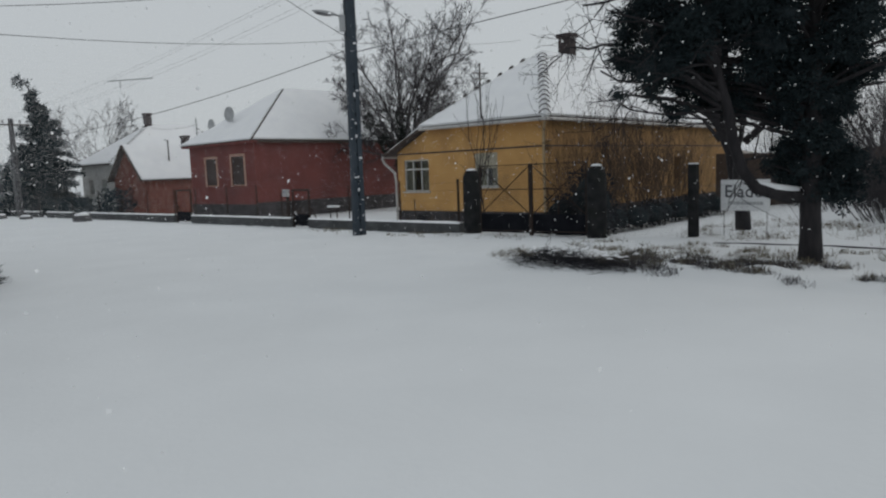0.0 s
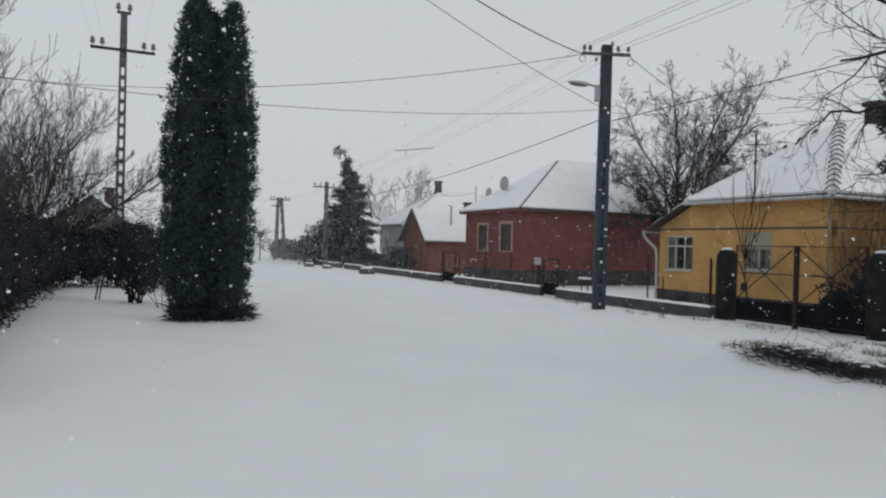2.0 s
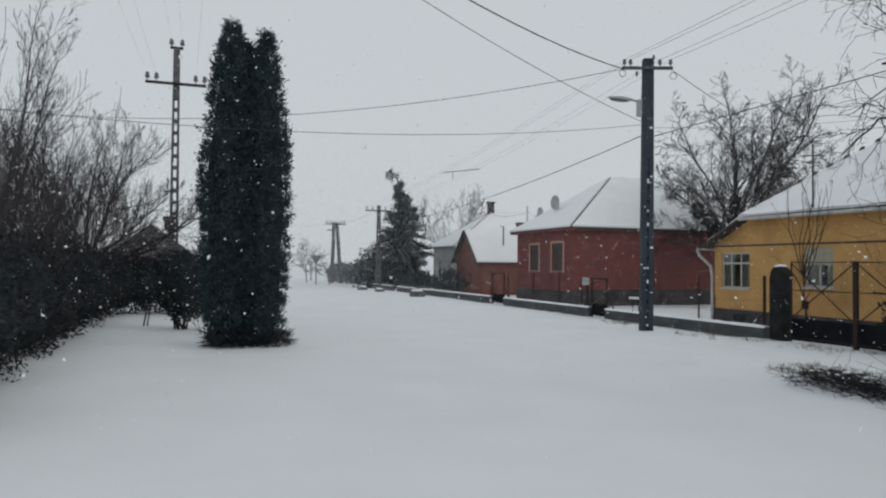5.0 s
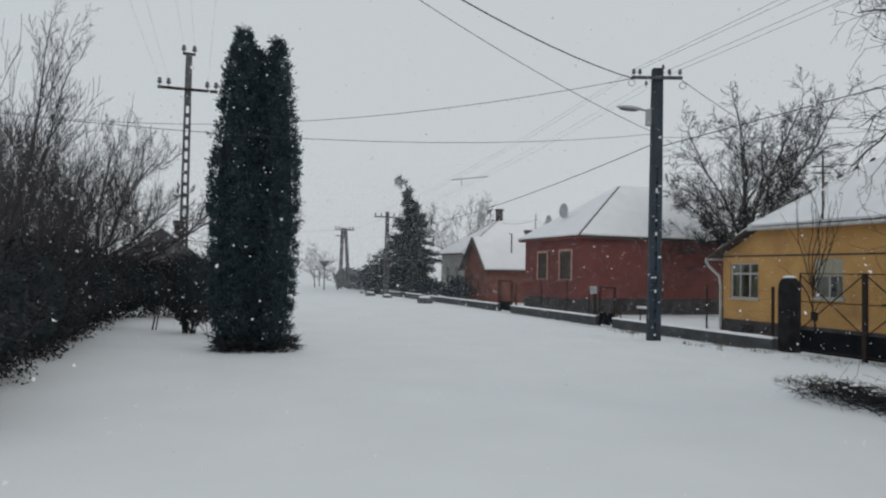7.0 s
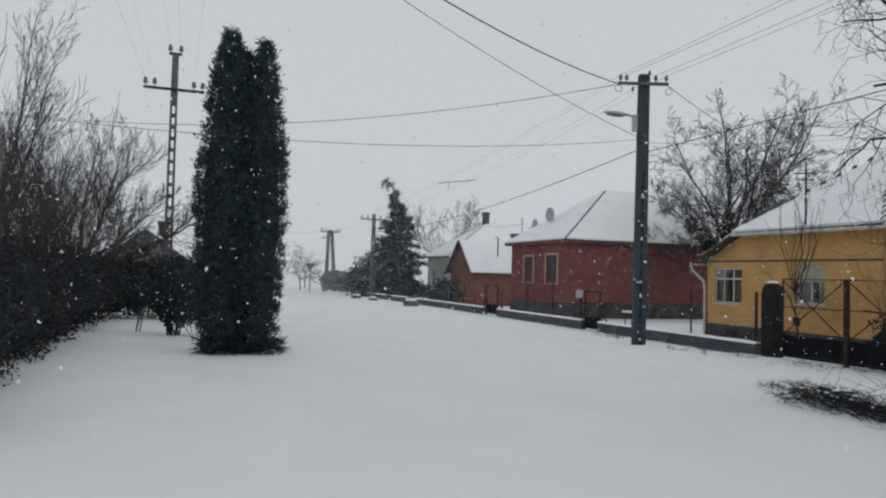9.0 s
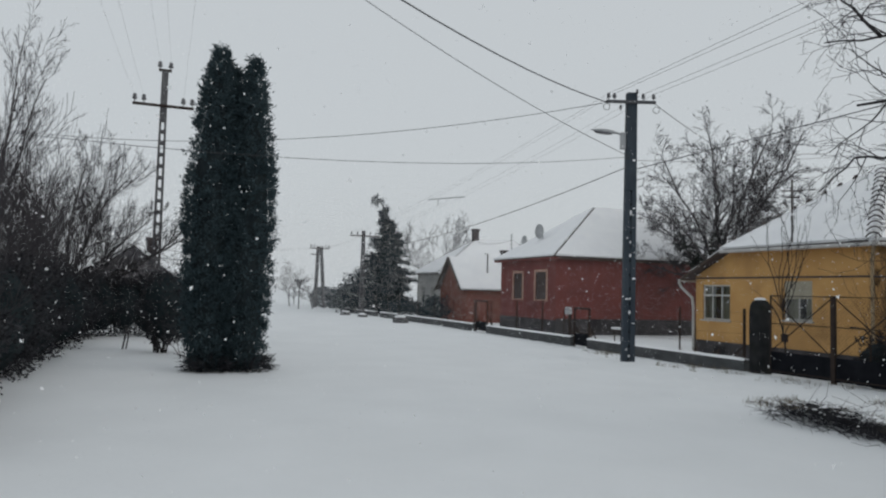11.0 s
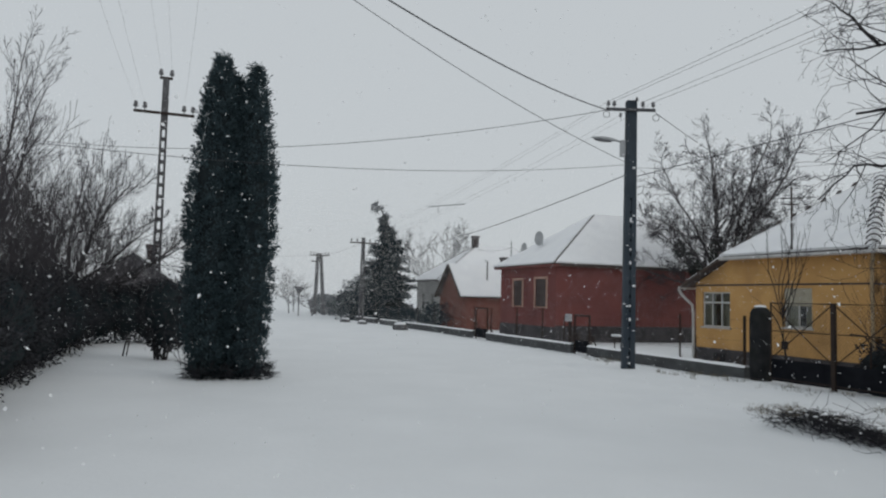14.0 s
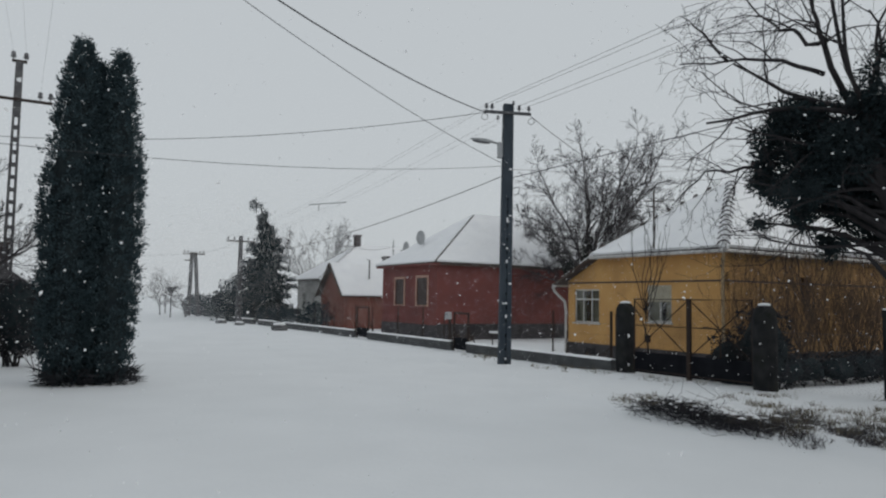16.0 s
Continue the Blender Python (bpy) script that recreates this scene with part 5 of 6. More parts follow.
# walnut between the houses, with an ivy-covered stem
limbs = [((0, 0, 0), (0.02, 0, 1), 4.6, 0.34, 0.0)]
for k, (a, up, L, r, pull) in enumerate(((-1.0, 0.18, 5.0, 0.07, 0.06), (-1.0, 0.48, 5.8, 0.075, 0.05), (-0.7, 0.8, 6.3, 0.085, 0.03), (-0.36, 1.0, 7.2, 0.09, 0.01), (-0.03, 1.0, 7.8, 0.11, 0.01),
                                         (0.17, 1.0, 8.4, 0.11, 0.01), (0.36, 0.95, 8.6, 0.10, 0.01), (0.48, 0.9, 7.4, 0.09, 0.01), (0.6, 0.9, 8.8, 0.10, 0.01), (0.7, 0.75, 7.0, 0.09, 0.02), (0.95, 0.55, 6.6, 0.08, 0.03), (0.8, 0.8, 9.0, 0.10, 0.02), (0.95, 0.62, 9.2, 0.09, 0.03), (1.0, 0.40, 8.2, 0.085, 0.05), (1.0, 0.2, 5.5, 0.065, 0.06))):
    depth = 0.35 * math.sin(k * 2.3)
    limbs.append(((0, 0, 2.8 + 0.15 * (k % 5)), (a * 0.945 + depth * 0.326, -a * 0.326 + depth * 0.945, up), L, r, pull))
wn_t = limb_tree("walnut_tree", "large bare walnut tree with ivy on its trunk between the houses", (13.3, 16.0, -0.3), 41, limbs,
                 (15, 9, 6), 0.78, (0.38, 0.48, 0.55), (0.03, 0.04, 0.02), 0.15, 0.0105)
rng = np.random.default_rng(43)
P, D = blob_points(rng, [((0, 0, 4.9), (0.38, 0.38, 0.9)), ((-1.3, 0.4, 4.4), (0.35, 0.35, 0.5)), ((-0.9, 0.3, 3.7), (0.45, 0.4, 0.6)), ((-1.9, 0.7, 5.0), (0.3, 0.3, 0.4)), ((0, 0, 3.2), (0.5, 0.5, 1.3))], 260, 0.5)
v, f = leaves(P, D, 0.12, 0.05, rng, 0.6)
tagged(raw("ivy", v, f, IVY, wn_t), "dark ivy wrapped round the stem", kind="stuff")

# young fruit tree and shrubs in the yellow house's front garden
bare_tree("young_tree", "young bare fruit tree with upright shoots in the front garden", (2.5, 1.45, -0.34), 51,
          [((0, 0, 0), (0, 0, 1), 2.0, 0.036)] + [((0, 0, 1.6 + 0.05 * k), (0.35 * math.cos(k * 1.3), 0.35 * math.sin(k * 1.3), 1), 2.2 + 0.35 * (k % 3), 0.015) for k in range(8)], 1, 3, BARK, 0.35, 0.5, 0.4)


def shrub(label, at, seed, n, h, r, material=TWIG, depth=2, name="bare_shrub"):
    rng = np.random.default_rng(seed)
    s = thing(name, label, "shrub", at)
    out = []
    for i in range(n):
        a = rng.uniform(0, 2 * math.pi)
        q = r * 0.5 * math.sqrt(rng.uniform())
        grow(rng, (q * math.cos(a), q * math.sin(a), -0.1), (0.45 * r * math.cos(a), 0.45 * r * math.sin(a), 1), h * rng.uniform(0.7, 1.1), 0.012, depth, out, 5, 3, 0.4, 0.35, 0.5, 0.1, 0.3, 0.0035)
    V, Fc = tubes([(p, q) for p, q, k in out], 3)
    tagged(raw("twig_mass", V, Fc, material, s), kind="stuff")
    return s


for i, (x, y, h, n) in enumerate(((3.9, -1.5, 2.5, 24), (5.0, -1.4, 2.8, 34), (6.9, -1.3, 2.9, 44), (8.4, -1.2, 2.9, 40), (9.8, -1.1, 2.8, 44), (11.8, -1.0, 2.5, 36))):
    shrub("tall brown bare shrub against the yellow side wall", (x, y, -0.34), 60 + i, n, h, 1.0)
shrub("small snow-dusted garden shrub", (1.2, 2.2, -0.32), 71, 14, 0.5, 0.6)
shrub("small snow-dusted garden shrub", (1.6, 4.4, -0.32), 72, 12, 0.45, 0.6)
shrub("small bare shrub by the red house", (3.0, 12.5, -0.34), 73, 14, 0.6, 0.7)


def leafy(name, label, at, blobs, seed, density, material, size, width, category="shrub", stems=(), core=None):
    rng = np.random.default_rng(seed)
    t = thing(name, label, category, at)
    P, D = blob_points(rng, blobs, density, 0.5)
    keep = P[:, 2] > 0.02
    v, f = leaves(P[keep], D[keep], size, width, rng, 0.7)
    tagged(raw("foliage", v, f, material, t), kind="stuff")
    if stems:
        V, Fc = tubes(stems, 5)
        tagged(raw("stem_cluster", V, Fc, BARK, t), kind="stuff")
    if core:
        # Dark solid filler under the leaves, added for opacity.
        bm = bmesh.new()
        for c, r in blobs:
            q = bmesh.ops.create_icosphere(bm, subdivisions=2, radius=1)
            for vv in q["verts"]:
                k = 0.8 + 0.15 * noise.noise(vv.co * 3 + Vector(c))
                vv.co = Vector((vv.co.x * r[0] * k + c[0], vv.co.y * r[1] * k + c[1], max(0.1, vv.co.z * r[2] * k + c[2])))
        part("filler_mass", bm, core, t)
    return t


# dark evergreen behind the second pillar
leafy("evergreen_shrub", "dark evergreen shrub behind the gate pillar", (1.1, -3.4, -0.2), [((0, 0, 0.95), (0.65, 0.6, 1.0)), ((0.4, 0.5, 0.75), (0.55, 0.5, 0.8)), ((-0.2, 0.75, 0.6), (0.5, 0.5, 0.65))], 81, 170, HEDGE, 0.09, 0.03, core=CONIFERCORE)
leafy("evergreen_hedge", "dark low hedge along the yellow side wall", (3.6, -2.2, -0.3), [((k * 1.1, 0.12 * math.sin(k * 2), 0.36), (0.75, 0.45, 0.44 + 0.06 * math.sin(k * 3))) for k in range(9)], 82, 120, HEDGE, 0.09, 0.03, core=CONIFERCORE)

# hedge on the near side
hb = []
rng = np.random.default_rng(90)
for k in range(19):
    y = -5.5 + 0.9 * k
    hb.append(((0.35 * math.sin(k * 1.9), y, 1.05), (1.0 + 0.12 * math.sin(k * 2.7), 0.95, 1.22 + 0.16 * math.sin(k * 1.3))))
leafy("hedge", "dense dark garden hedge beside the snowy road", (-16.55, 0, 0), hb, 91, 420, HEDGE, 0.075, 0.018, core=CONIFERCORE)
hb = [((k * 0.75, 0.2 * math.sin(k * 2.1), 1.05), (0.75, 0.6, 1.1 + 0.12 * math.sin(k * 1.7))) for k in range(7)]
leafy("hedge", "dark cross hedge at the garden's end", (-17.0, 11.6, 0), hb, 92, 300, HEDGE, 0.085, 0.028, core=CONIFERCORE)
st = [([(0.12 * math.cos(k), 0.12 * math.sin(k), -0.1), (0.3 * math.cos(k * 1.3), 0.3 * math.sin(k * 1.3), 0.9)], [0.03, 0.015]) for k in range(9)]
leafy("shrub", "rounded dark shrub on bare stems in the snow", (-13.5, 5.9, 0), [((0, 0, 1.25), (0.55, 0.5, 0.95)), ((0.15, 0, 0.8), (0.5, 0.45, 0.6))], 93, 230, HEDGE, 0.085, 0.026, stems=st, core=CONIFERCORE)
shrub("thin bare shrub beside the thuja", (-12.7, 4.6, 0), 94, 16, 0.9, 0.6, BRUSH)
stick = thing("leaning_stake", "two dark stakes leaning in the snow", "stake", (-14.4, 6.8, 0))
V, Fc = tubes([([(-0.05, 0, -0.1), (0.06, 0, 0.6)], 0.022), ([(0.04, 0, -0.1), (0.13, 0, 0.58)], 0.018)], 6)
raw("stake", V, Fc, BRUSH, stick)

for i, (x, y, h) in enumerate(((-17.3, -1.0, 3.2), (-17.6, 1.8, 3.4), (-17.3, 4.6, 3.3), (-17.6, 7.4, 3.6), (-17.0, 9.8, 3.2), (-16.9, 12.6, 2.9))):
    shrub("dark leafless thicket rising behind the hedge", (x, y, 0), 170 + i, 46, h, 1.5, TWIGGREY, 3, "thicket")
# bare trees above the hedge
for at, seed, stems, tall in (((-19.2, 11.0, 0), 101, 7, 9.8), ((-21.6, 8.2, 0), 102, 7, 9.8)):
    limbs = [((0, 0, -0.2), (0.02, 0.05, 1), 0.8, 0.16, 0.0)]
    for k in range(stems):
        a = k * 2 * math.pi / stems + 0.4
        limbs.append(((0.2 * math.cos(a), 0.2 * math.sin(a), 0.3), (0.22 * math.cos(a), 0.22 * math.sin(a), 1), tall * (0.82 + 0.16 * math.sin(k * 2.1)), 0.06, 0.012))
    limb_tree("bare_tree", "tall many-stemmed bare tree behind the hedge", at, seed, limbs, (13, 7, 4), 0.55, (0.36, 0.45, 0.5), (0.12, 0.10, 0.07), 0.075, 0.007)
limbs = [((0, 0, -0.2), (0.05, 0, 1), 1.9, 0.15, 0.0)]
for k, (a, up, L) in enumerate(((1.0, 0.35, 4.9), (1.0, 0.6, 5.0), (0.75, 0.9, 4.9), (0.35, 1.0, 4.8), (0.0, 1.0, 4.6), (-0.4, 1.0, 4.4), (-0.8, 0.8, 4.2), (-1.0, 0.45, 3.6), (0.9, 0.2, 3.6))):
    depth = 0.4 * math.sin(k * 2.3)
    limbs.append(((0, 0, 1.2 + 0.08 * k), (a * 0.945 + depth * 0.326, -a * 0.326 + depth * 0.945, up), L, 0.06, 0.02))
limb_tree("bare_tree", "spreading bare orchard tree behind the hedge", (-16.6, 12.5, 0), 103, limbs, (14, 9, 5), 0.65, (0.42, 0.45, 0.5), (0.10, 0.10, 0.06), 0.09, 0.007)
bare_tree("bare_tree", "bare tree among the gardens by the hedge", (-19.0, 16.5, 0), 104,
          [((0, 0, -0.2), (0.05, 0, 1), 3.0, 0.13)] + [((0, 0, 2.0 + 0.1 * k), (0.7 * math.cos(k * 1.25), 0.7 * math.sin(k * 1.25), 0.9), 3.4, 0.07) for k in range(5)], 3, 5, GREYBARK, 0.55, 0.25, 0.58, rmin=0.006)

# far trees
rng = np.random.default_rng(110)
sp = thing("spruce", "far grey-green spruce with a bent drooping tip", "tree", (1.5, 38.0, 0))
tip = [(0, 0, -0.2), (0, 0, 5.5), (-0.1, 0.1, 7.3), (-0.35, 0.3, 8.3), (-0.75, 0.6, 8.75), (-0.9, 0.75, 8.5)]
V, Fc = tubes([(tip, [0.2, 0.1, 0.06, 0.04, 0.03, 0.01])], 6)
raw("trunk", V, Fc, BARK, sp)
P, D, lines = [], [], []
for i in range(260):
    z = 0.3 + 7.6 * (i / 260) ** 1.2
    R = (2.75 * max(0.0, 1 - z / 7.4) ** 1.1 + 0.12 + 0.35 * smooth01(8.2, 6.6, z)) * rng.uniform(0.25, 1.25)
    a = rng.uniform(0, 2 * math.pi)
    d = np.array([math.cos(a), math.sin(a), 0.12 if z > 5 else -0.12])
    s0 = np.array([0, 0, z]) if z < 7 else np.array([-0.15, 0.12, z])
    lines.append(([tuple(s0), tuple(s0 + d * R)], [0.025, 0.008]))
    n = int(150 * R + 6 + 16 * smooth01(8.2, 6.8, z))
    k = rng.uniform(0.15, 1, n)
    P.append(s0 + d * (R * k)[:, None] + rng.normal(0, 0.10, (n, 3)))
    D.append(np.tile(d, (n, 1)))
for k in range(26):
    f = k / 25 * 2.999
    a, b = Vector(tip[2 + int(f)]), Vector(tip[3 + int(f)])
    c = np.array(a.lerp(b, f - int(f))) + rng.normal(0, 0.12, 3)
    P.append(c + rng.normal(0, 0.09, (14, 3)))
    D.append(rng.normal(0, 1, (14, 3)))
V, Fc = tubes(lines, 3)
tagged(raw("limb_mass", V, Fc, BARK, sp), kind="stuff")
v, f = leaves(np.concatenate(P), np.concatenate(D), 0.17, 0.04, rng, 0.7)
tagged(raw("crown", v, f, SPRUCE, sp), kind="stuff")
# Added dark cone fills the inside of the spruce.
bm = bmesh.new()
cyl(bm, 1.6, 0.1, 0.2, 6.9, 0, 0, 12)
for v in bm.verts:
    v.co += Vector((0.25, 0.25, 0.2)) * noise.noise(v.co * 1.7)
part("crown_filler", bm, CONIFERCORE, sp)
leafy("spruce", "far dark evergreen beside the spruce", (0.6, 42.0, 0), [((0, 0, 1.6), (1.4, 1.4, 1.7)), ((0.3, -1.5, 2.4), (1.0, 1.1, 1.9)), ((-0.3, 3.0, 1.1), (1.0, 1.6, 1.2))], 111, 70, SPRUCE, 0.22, 0.05, "tree")
leafy("shrub", "dark rounded evergreen by the brick house", (1.6, 26.9, -0.3), [((0, 0, 0.9), (0.8, 1.0, 0.9)), ((0.2, 1.6, 0.7), (0.8, 1.0, 0.8))], 112, 90, SPRUCE, 0.14, 0.04)
leafy("shrub", "low dark evergreens behind the far fence", (1.0, 31.0, -0.3), [((0, k * 1.3, 0.6), (0.7, 0.9, 0.65 + 0.1 * math.sin(k * 2))) for k in range(7)], 113, 80, SPRUCE, 0.14, 0.04)
leafy("hedge", "far grey hedge at the road's end", (0.2, 47.0, 0), [((0.2 * math.sin(k), k * 1.7, 0.8), (0.8, 1.2, 0.9 + 0.2 * math.sin(k * 2.2))) for k in range(8)], 114, 40, SPRUCE, 0.22, 0.05)
bare_tree("bare_tree", "far bare tree behind the white house", (10.0, 50.0, 0), 115, [((0, 0, -0.2), (0, 0, 1), 4.5, 0.18), ((0, 0, 2.2), (-0.5, 0.4, 0.8), 4.0, 0.1), ((0, 0, 2.5), (0.6, -0.4, 0.8), 4.0, 0.1)], 4, 4, GREYBARK, 0.6, 0.2, 0.62, rmin=0.014)
for i, (x, y, h) in enumerate(((-2.6, 45.5, 1.7), (-3.6, 52.0, 2.0), (-2.2, 58.0, 2.4), (-9.5, 60.0, 3.2))):
    bare_tree("bare_tree", "small bare tree beside the far road", (x, y, 0), 120 + i, [((0, 0, -0.2), (0.1, 0, 1), h, 0.06), ((0, 0, h * 0.5), (-0.5, 0.3, 0.8), h * 0.8, 0.035)], 3, 4, GREYBARK, 0.7, 0.1, 0.62, rmin=0.012)
bare_tree("bare_tree", "far bare tree leaning over the road", (-13.6, 36.0, 0), 130, [((0, 0, -0.2), (0.4, 0, 1), 2.6, 0.09), ((0.5, 0, 1.6), (1.0, 0, 0.2), 2.8, 0.05)], 3, 4, GREYBARK, 0.6, 0.0, 0.6, rmin=0.010)

rs = thing("road_sign", "small triangular give-way sign seen through the snow", "road sign", (-3.83, 45.0, 0))
V, Fc = tubes([([(0, 0, -0.2), (0, 0, 2.35)], 0.05)], 6)
raw("post", V, Fc, LATCONC, rs)
bm = bmesh.new()
f0 = bm.faces.new([bm.verts.new(p) for p in ((-0.45, -0.04, 2.4), (0.0, -0.04, 1.7), (0.45, -0.04, 2.4))])
r = bmesh.ops.extrude_face_region(bm, geom=[f0])
bmesh.ops.translate(bm, vec=(0, -0.03, 0), verts=[g for g in r["geom"] if isinstance(g, bmesh.types.BMVert)])
bmesh.ops.recalc_face_normals(bm, faces=bm.faces)
part("plate", bm, LATCONC, rs)

# stones by the road
def stone(at, s, seed, label):
    bm = bmesh.new()
    bmesh.ops.create_icosphere(bm, subdivisions=3, radius=1)
    for v in bm.verts:
        k = 1 + 0.25 * noise.noise(v.co * 1.4 + Vector((seed, 0, 0))) + 0.08 * noise.noise(v.co * 4)
        v.co = Vector((v.co.x * s[0] * k, v.co.y * s[1] * k, v.co.z * s[2] * k))
    ob = link_mesh("stone", bm, ROCK, None, "", True)
    ob.location = at
    tagged(ob, label, "stone")
    bm = bmesh.new()
    bmesh.ops.create_uvsphere(bm, u_segments=12, v_segments=6, radius=1)
    for v in bm.verts:
        v.co = Vector((v.co.x * s[0] * 0.8, v.co.y * s[1] * 0.8, s[2] * 0.78 + max(v.co.z, -0.2) * s[2] * 0.45))
    part("snow_cap", bm, ROOFSNOW, ob, "snow on top", True)


stone((-1.9, 22.9, 0.1), (0.42, 0.5, 0.26), 1, "dark stone with snow cap at the roadside")
stone((-2.6, 33.0, 0.05), (0.35, 0.5, 0.2), 5, "dark stone with snow cap at the roadside")
stone((-2.2, 30.0, 0.0), (0.3, 0.6, 0.2), 9, "dark stone with snow cap at the roadside")

# ---- brush pile and grass of the verge ----
rng = np.random.default_rng(140)
bp = thing("brush_pile", "long heap of cut dark twigs half buried in snow", "brush pile", (-4.55, -6.42, 0.05))
lines = []
for i in range(1500):
    c = rng.uniform(-1, 1)
    y = c * 1.0 + rng.normal(0, 0.12)
    h = 0.17 * math.exp(-((c - 0.5) / 0.5) ** 2) + 0.06
    p = Vector((rng.normal(0, 0.2) - 0.05 * c, y, rng.uniform(-0.03, h)))
    a = rng.normal(1.45, 0.6)
    d = Vector((math.cos(a), math.sin(a), rng.normal(0.04, 0.13))) * rng.uniform(0.3, 1.0) * 0.42
    if rng.uniform() < 0.5:
        d.x, d.y = -d.x, -d.y
    q = p + d * 0.5 + Vector(rng.normal(0, 0.04, 3))
    lines.append(([p, q, p + d], [0.0045, 0.0035, 0.002]))
V, Fc = tubes(lines, 3)
tagged(raw("twig_mass", V, Fc, PILE, bp), kind="stuff")
lines = []
for i in range(7):
    y = rng.uniform(-0.2, 1.2)
    p = Vector((rng.normal(0.2, 0.3), y, 0.05))
    lines.append(([p, p + Vector((rng.normal(0, 0.12), rng.normal(0, 0.08), 0.22)), p + Vector((rng.normal(0, 0.18), rng.normal(0, 0.18), rng.uniform(0.32, 0.55)))], [0.005, 0.004, 0.002]))
for ln in lines:
    V, Fc = tubes([ln], 4)
    raw("shoot", V, Fc, PILE, bp)
V, Fc = [], []
for i in range(36):
    c = rng.uniform(-1.1, 0.9)
    cx, cz = rng.normal(0.12, 0.2), rng.uniform(0.12, 0.24)
    o = len(V)
    s = rng.uniform(0.02, 0.055)
    for k in range(6):
        t = k * math.pi / 3
        V.append((cx + s * math.cos(t), c + s * 1.4 * math.sin(t), cz))
    V.append((cx, c, cz + s * 0.5))
    Fc += [(o + k, o + (k + 1) % 6, o + 6) for k in range(6)]
tagged(raw("snow_clump", V, Fc, ROOFSNOW, bp, "snow caught among the twigs", smooth=True), kind="stuff")


def tufts(label, n, box4, seed, h, clump, material=GRASS, name="grass"):
    rng = np.random.default_rng(seed)
    P = []
    while len(P) < n:
        cx, cy = rng.uniform(box4[0], box4[1]), rng.uniform(box4[2], box4[3])
        if noise.noise(Vector((cx * 0.6, cy * 0.6, 7))) + 0.8 * noise.noise(Vector((cx * 2.2, cy * 2.2, 17))) < clump:
            continue
        m = int(rng.integers(3, 16))
        for _ in range(m):
            x, y = cx + rng.normal(0, 0.06), cy + rng.normal(0, 0.06)
            P.append((x, y, ground_z(x, y) - 0.01))
    D = np.tile([0, 0, 1.0], (len(P), 1))
    v, f = leaves(P, D, h, 0.0042, rng, 0.75)
    ob = raw(name, v, f, material)
    return tagged(ob, label, "grass", kind="stuff")


tufts("sparse dry grass blades poking through the snowy verge", 7500, (-4.6, -0.6, -12.5, -4.4), 150, 0.12, 0.12)
tufts("denser dry grass along the bank's edge", 9000, (-4.8, -2.8, -12.3, -6.6), 151, 0.10, 0.07, BRUSH)
tufts("sparse dry grass in the snowy garden", 3500, (0.5, 6.0, -14.0, -5.5), 152, 0.17, 0.05)
tufts("few grass blades along the low wall", 900, (-1.6, -0.2, -3.0, 6.0), 153, 0.12, 0.1)
# Added bar for a dark line taken as a fence base, fitted to the view.
fp = thing("ground_line_bar", "thin dark line along the snow behind the conifer", "pole", (0, 0, 0))
V, Fc = tubes([([(x, y, ground_z(x, y) + 0.008) for x, y in ((-0.03, -7.07), (0.06, -7.8), (0.12, -8.6), (0.08, -9.4), (0.01, -10.3))], 0.016)], 6)
raw("shaft", V, Fc, BARK, fp)
shrub("low dead weeds on the snowy bank", (-3.2, -11.5, 0), 160, 14, 0.5, 0.8, BRUSH, 1, "weeds")
shrub("low dead weeds on the snowy bank", (-1.2, -11.8, 0), 161, 14, 0.6, 0.8, BRUSH, 1, "weeds")
shrub("tangled bare bramble at the field's edge", (4.5, -11.2, 0), 162, 120, 1.3, 1.8, BRUSH, 2, "weeds")
shrub("tangled bare bramble at the field's edge", (6.5, -9.4, 0), 163, 120, 1.4, 1.8, BRUSH, 2, "weeds")
shrub("tangled bare bramble at the field's edge", (6.8, -12.4, 0), 166, 120, 1.3, 1.9, BRUSH, 2, "weeds")
shrub("tall dark leafless thicket at the garden's end", (9.0, -10.6, 0), 164, 70, 2.6, 2.0, BRUSH, 2, "thicket")
shrub("tall dark leafless thicket at the garden's end", (11.5, -8.6, 0), 165, 60, 2.4, 2.0, BRUSH, 2, "thicket")
for i, (x, y, h) in enumerate(((10.5, -7.6, 1.5), (12.5, -6.6, 2.2), (14.6, -6.2, 2.8), (16.0, -4.6, 2.6), (20.0, -5.6, 3.4), (20.5, -3.4, 3.2))):
    shrub("dark leafless thicket across the snowy garden", (x, y, -0.2), 180 + i, 60, h, 1.8, TWIGGREY, 2, "thicket")
limbs = [((0, 0, -0.2), (0.02, 0, 1), 2.4, 0.16, 0.0)]
for k in range(8):
    a = k * 0.9
    limbs.append(((0, 0, 1.4 + 0.12 * k), (0.6 * math.cos(a), 0.6 * math.sin(a), 0.9), 4.4, 0.06, 0.02))
limb_tree("bare_tree", "bare garden tree beyond the snowy yard", (21.5, -6.0, -0.2), 190, limbs, (12, 7, 4), 0.65, (0.42, 0.45, 0.5), (0.06, 0.05, 0.03), 0.1, 0.009)
gz = thing("garden_wall", "far dark plank fence beyond the snowy garden", "fence", (18.0, -12.0, 0))
for k in range(12):
    part("plank", boxbm(0.0, 0.04, k * 1.0, k * 1.0 + 0.985, -0.5, 2.0 + 0.03 * (k % 3)), WOODDARK, gz)


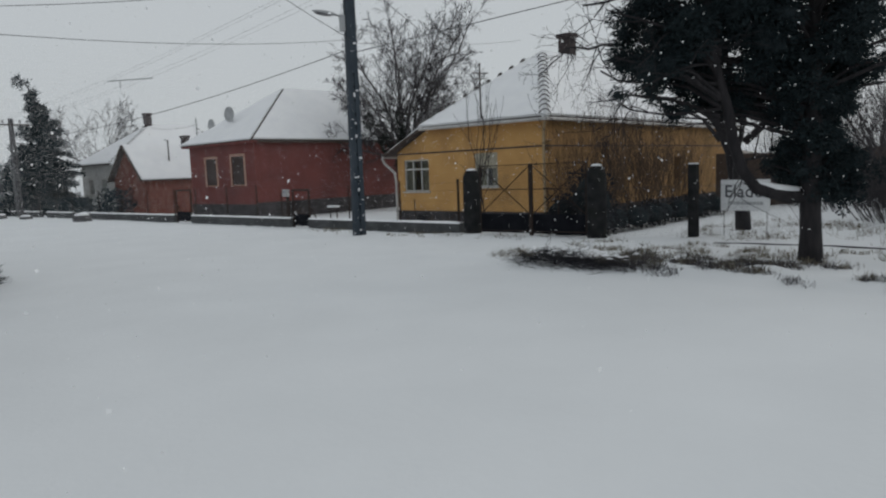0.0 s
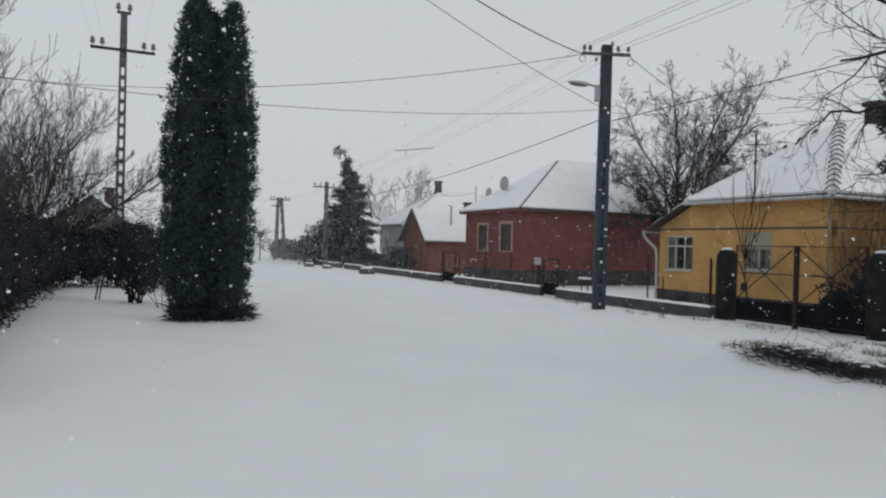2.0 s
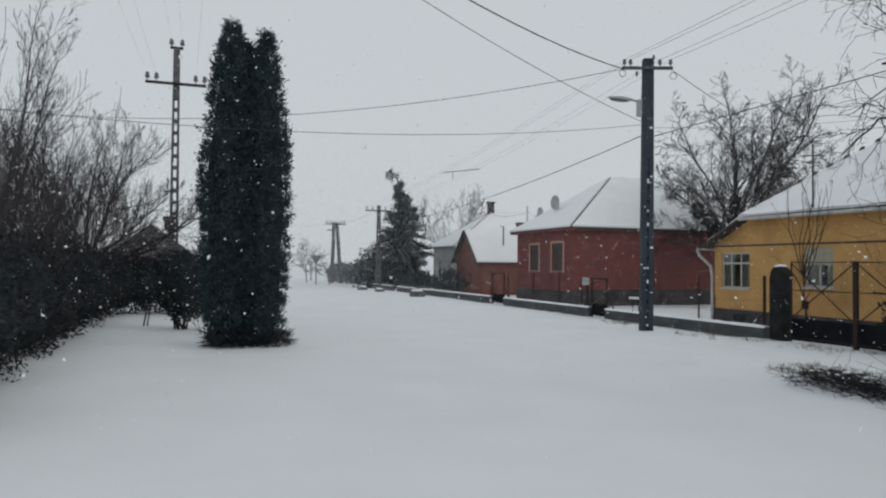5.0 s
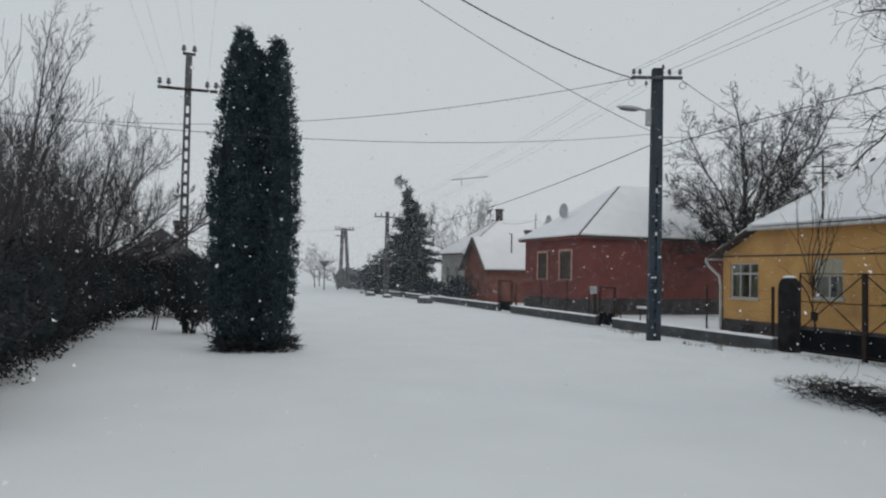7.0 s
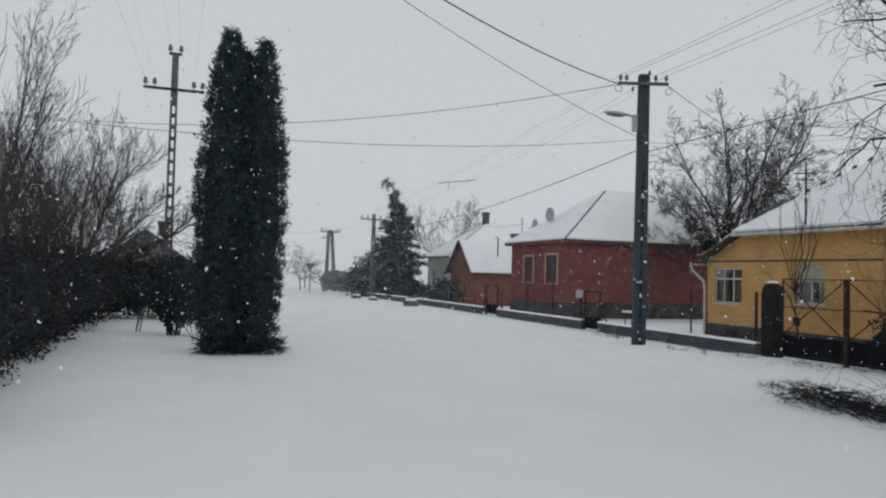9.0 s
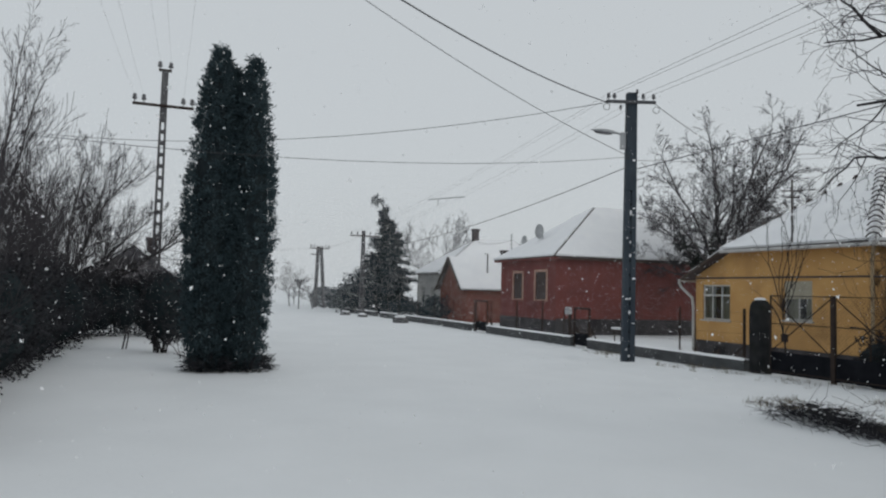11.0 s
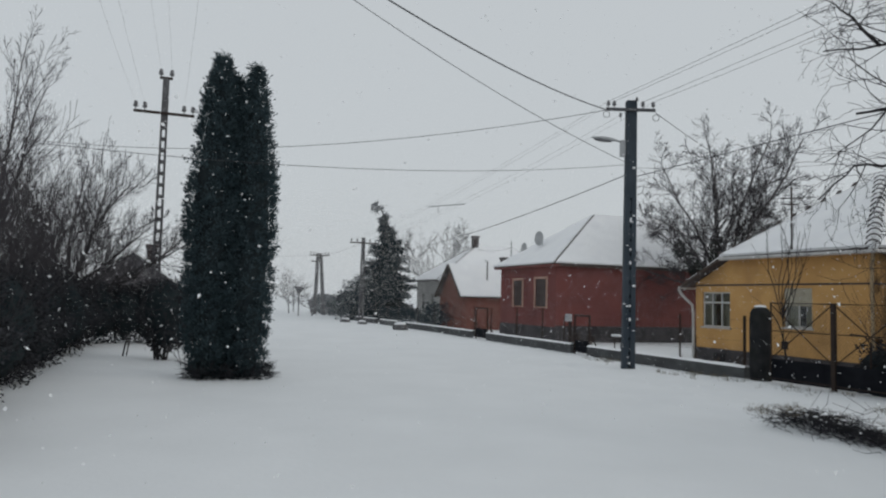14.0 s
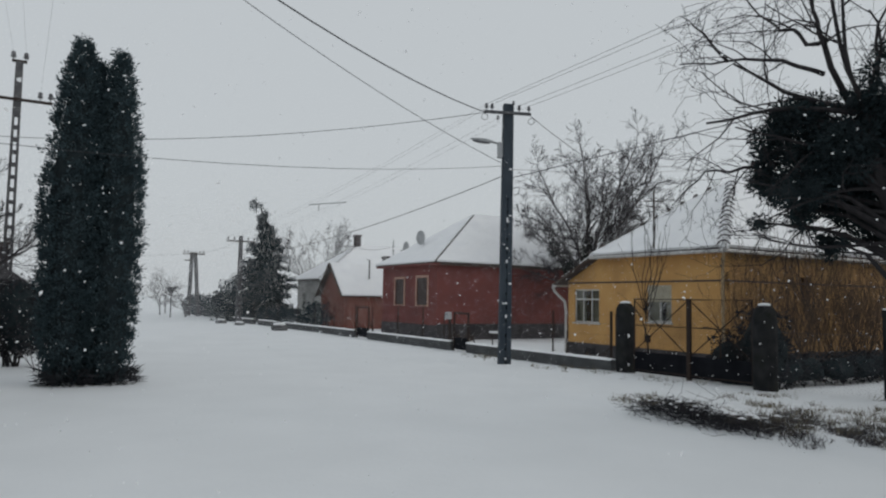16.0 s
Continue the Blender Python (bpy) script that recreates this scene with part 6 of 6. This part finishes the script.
# ---- falling snow ----
def flake_mat():
    m = bpy.data.materials.new("snowflake")
    m.use_nodes = True
    nt = m.node_tree
    nt.nodes.clear()
    a, b, c = nt.nodes.new("ShaderNodeBsdfDiffuse"), nt.nodes.new("ShaderNodeBsdfTranslucent"), nt.nodes.new("ShaderNodeMixShader")
    o = nt.nodes.new("ShaderNodeOutputMaterial")
    a.inputs[0].default_value = b.inputs[0].default_value = (0.97, 0.98, 0.99, 1)
    nt.links.new(a.outputs[0], c.inputs[1])
    nt.links.new(b.outputs[0], c.inputs[2])
    nt.links.new(c.outputs[0], o.inputs[0])
    return m


def snowfall(label, lo, hi, count, size, seed, clear=None, corners=4):
    rng = np.random.default_rng(seed)
    P = rng.uniform(lo, hi, (count, 3))
    if clear:
        P = P[np.linalg.norm(P - np.array(clear[0]), axis=1) > clear[1]]
    n = len(P)
    a = rng.normal(0, 1, (n, 3))
    a /= np.linalg.norm(a, axis=1)[:, None]
    b = np.cross(a, rng.normal(0, 1, (n, 3)))
    b /= np.linalg.norm(b, axis=1)[:, None]
    s = size * rng.uniform(0.5, 1.3, (n, 1))
    c = np.cross(a, b)
    v = np.stack([P - a * s * 0.5, P + b * s * rng.uniform(0.25, 0.6, (n, 1)) + c * s * 0.2, P + a * s * rng.uniform(0.3, 0.7, (n, 1)), P - b * s * rng.uniform(0.25, 0.6, (n, 1)) + c * s * 0.2], 1)[:, :corners].reshape(-1, 3)
    me = bpy.data.meshes.new("snowfall")
    me.vertices.add(corners * n)
    me.vertices.foreach_set("co", v.ravel())
    me.loops.add(corners * n)
    me.loops.foreach_set("vertex_index", np.arange(corners * n))
    me.polygons.add(n)
    me.polygons.foreach_set("loop_start", np.arange(n) * corners)
    me.update(calc_edges=True)
    me.materials.append(FLAKE)
    return tagged(new("snowfall", me), label, "snowflakes", kind="stuff")


FLAKE = flake_mat()
snowfall("falling snowflakes in the air above the near road", (-24, -12, 0.05), (6, 2, 8.0), 8000, 0.020, 201, ((-13.5, -13.4, 1.75), 3.0))
snowfall("large clumped snowflakes falling over the near road", (-20, -11, 0.1), (0, 0, 6.0), 800, 0.034, 204, ((-13.5, -13.4, 1.75), 3.5))
# These three sets stand in for distance haze: counts and sizes tuned as a veil.
snowfall("dense fine snowflakes over the street, also serving as haze", (-26, 2, 0.05), (16, 26, 10.0), 260000, 0.0165, 202, corners=3)
# Farther flakes are made larger than real ones to haze what lies behind.
snowfall("oversized snowflakes standing in for haze at the far end of the street", (-30, 26, 0.05), (16, 46, 10.0), 320000, 0.034, 203, corners=3)
snowfall("oversized far snowflakes added as distance haze", (-36, 46, 0.05), (18, 66, 10.0), 140000, 0.070, 205, corners=3)
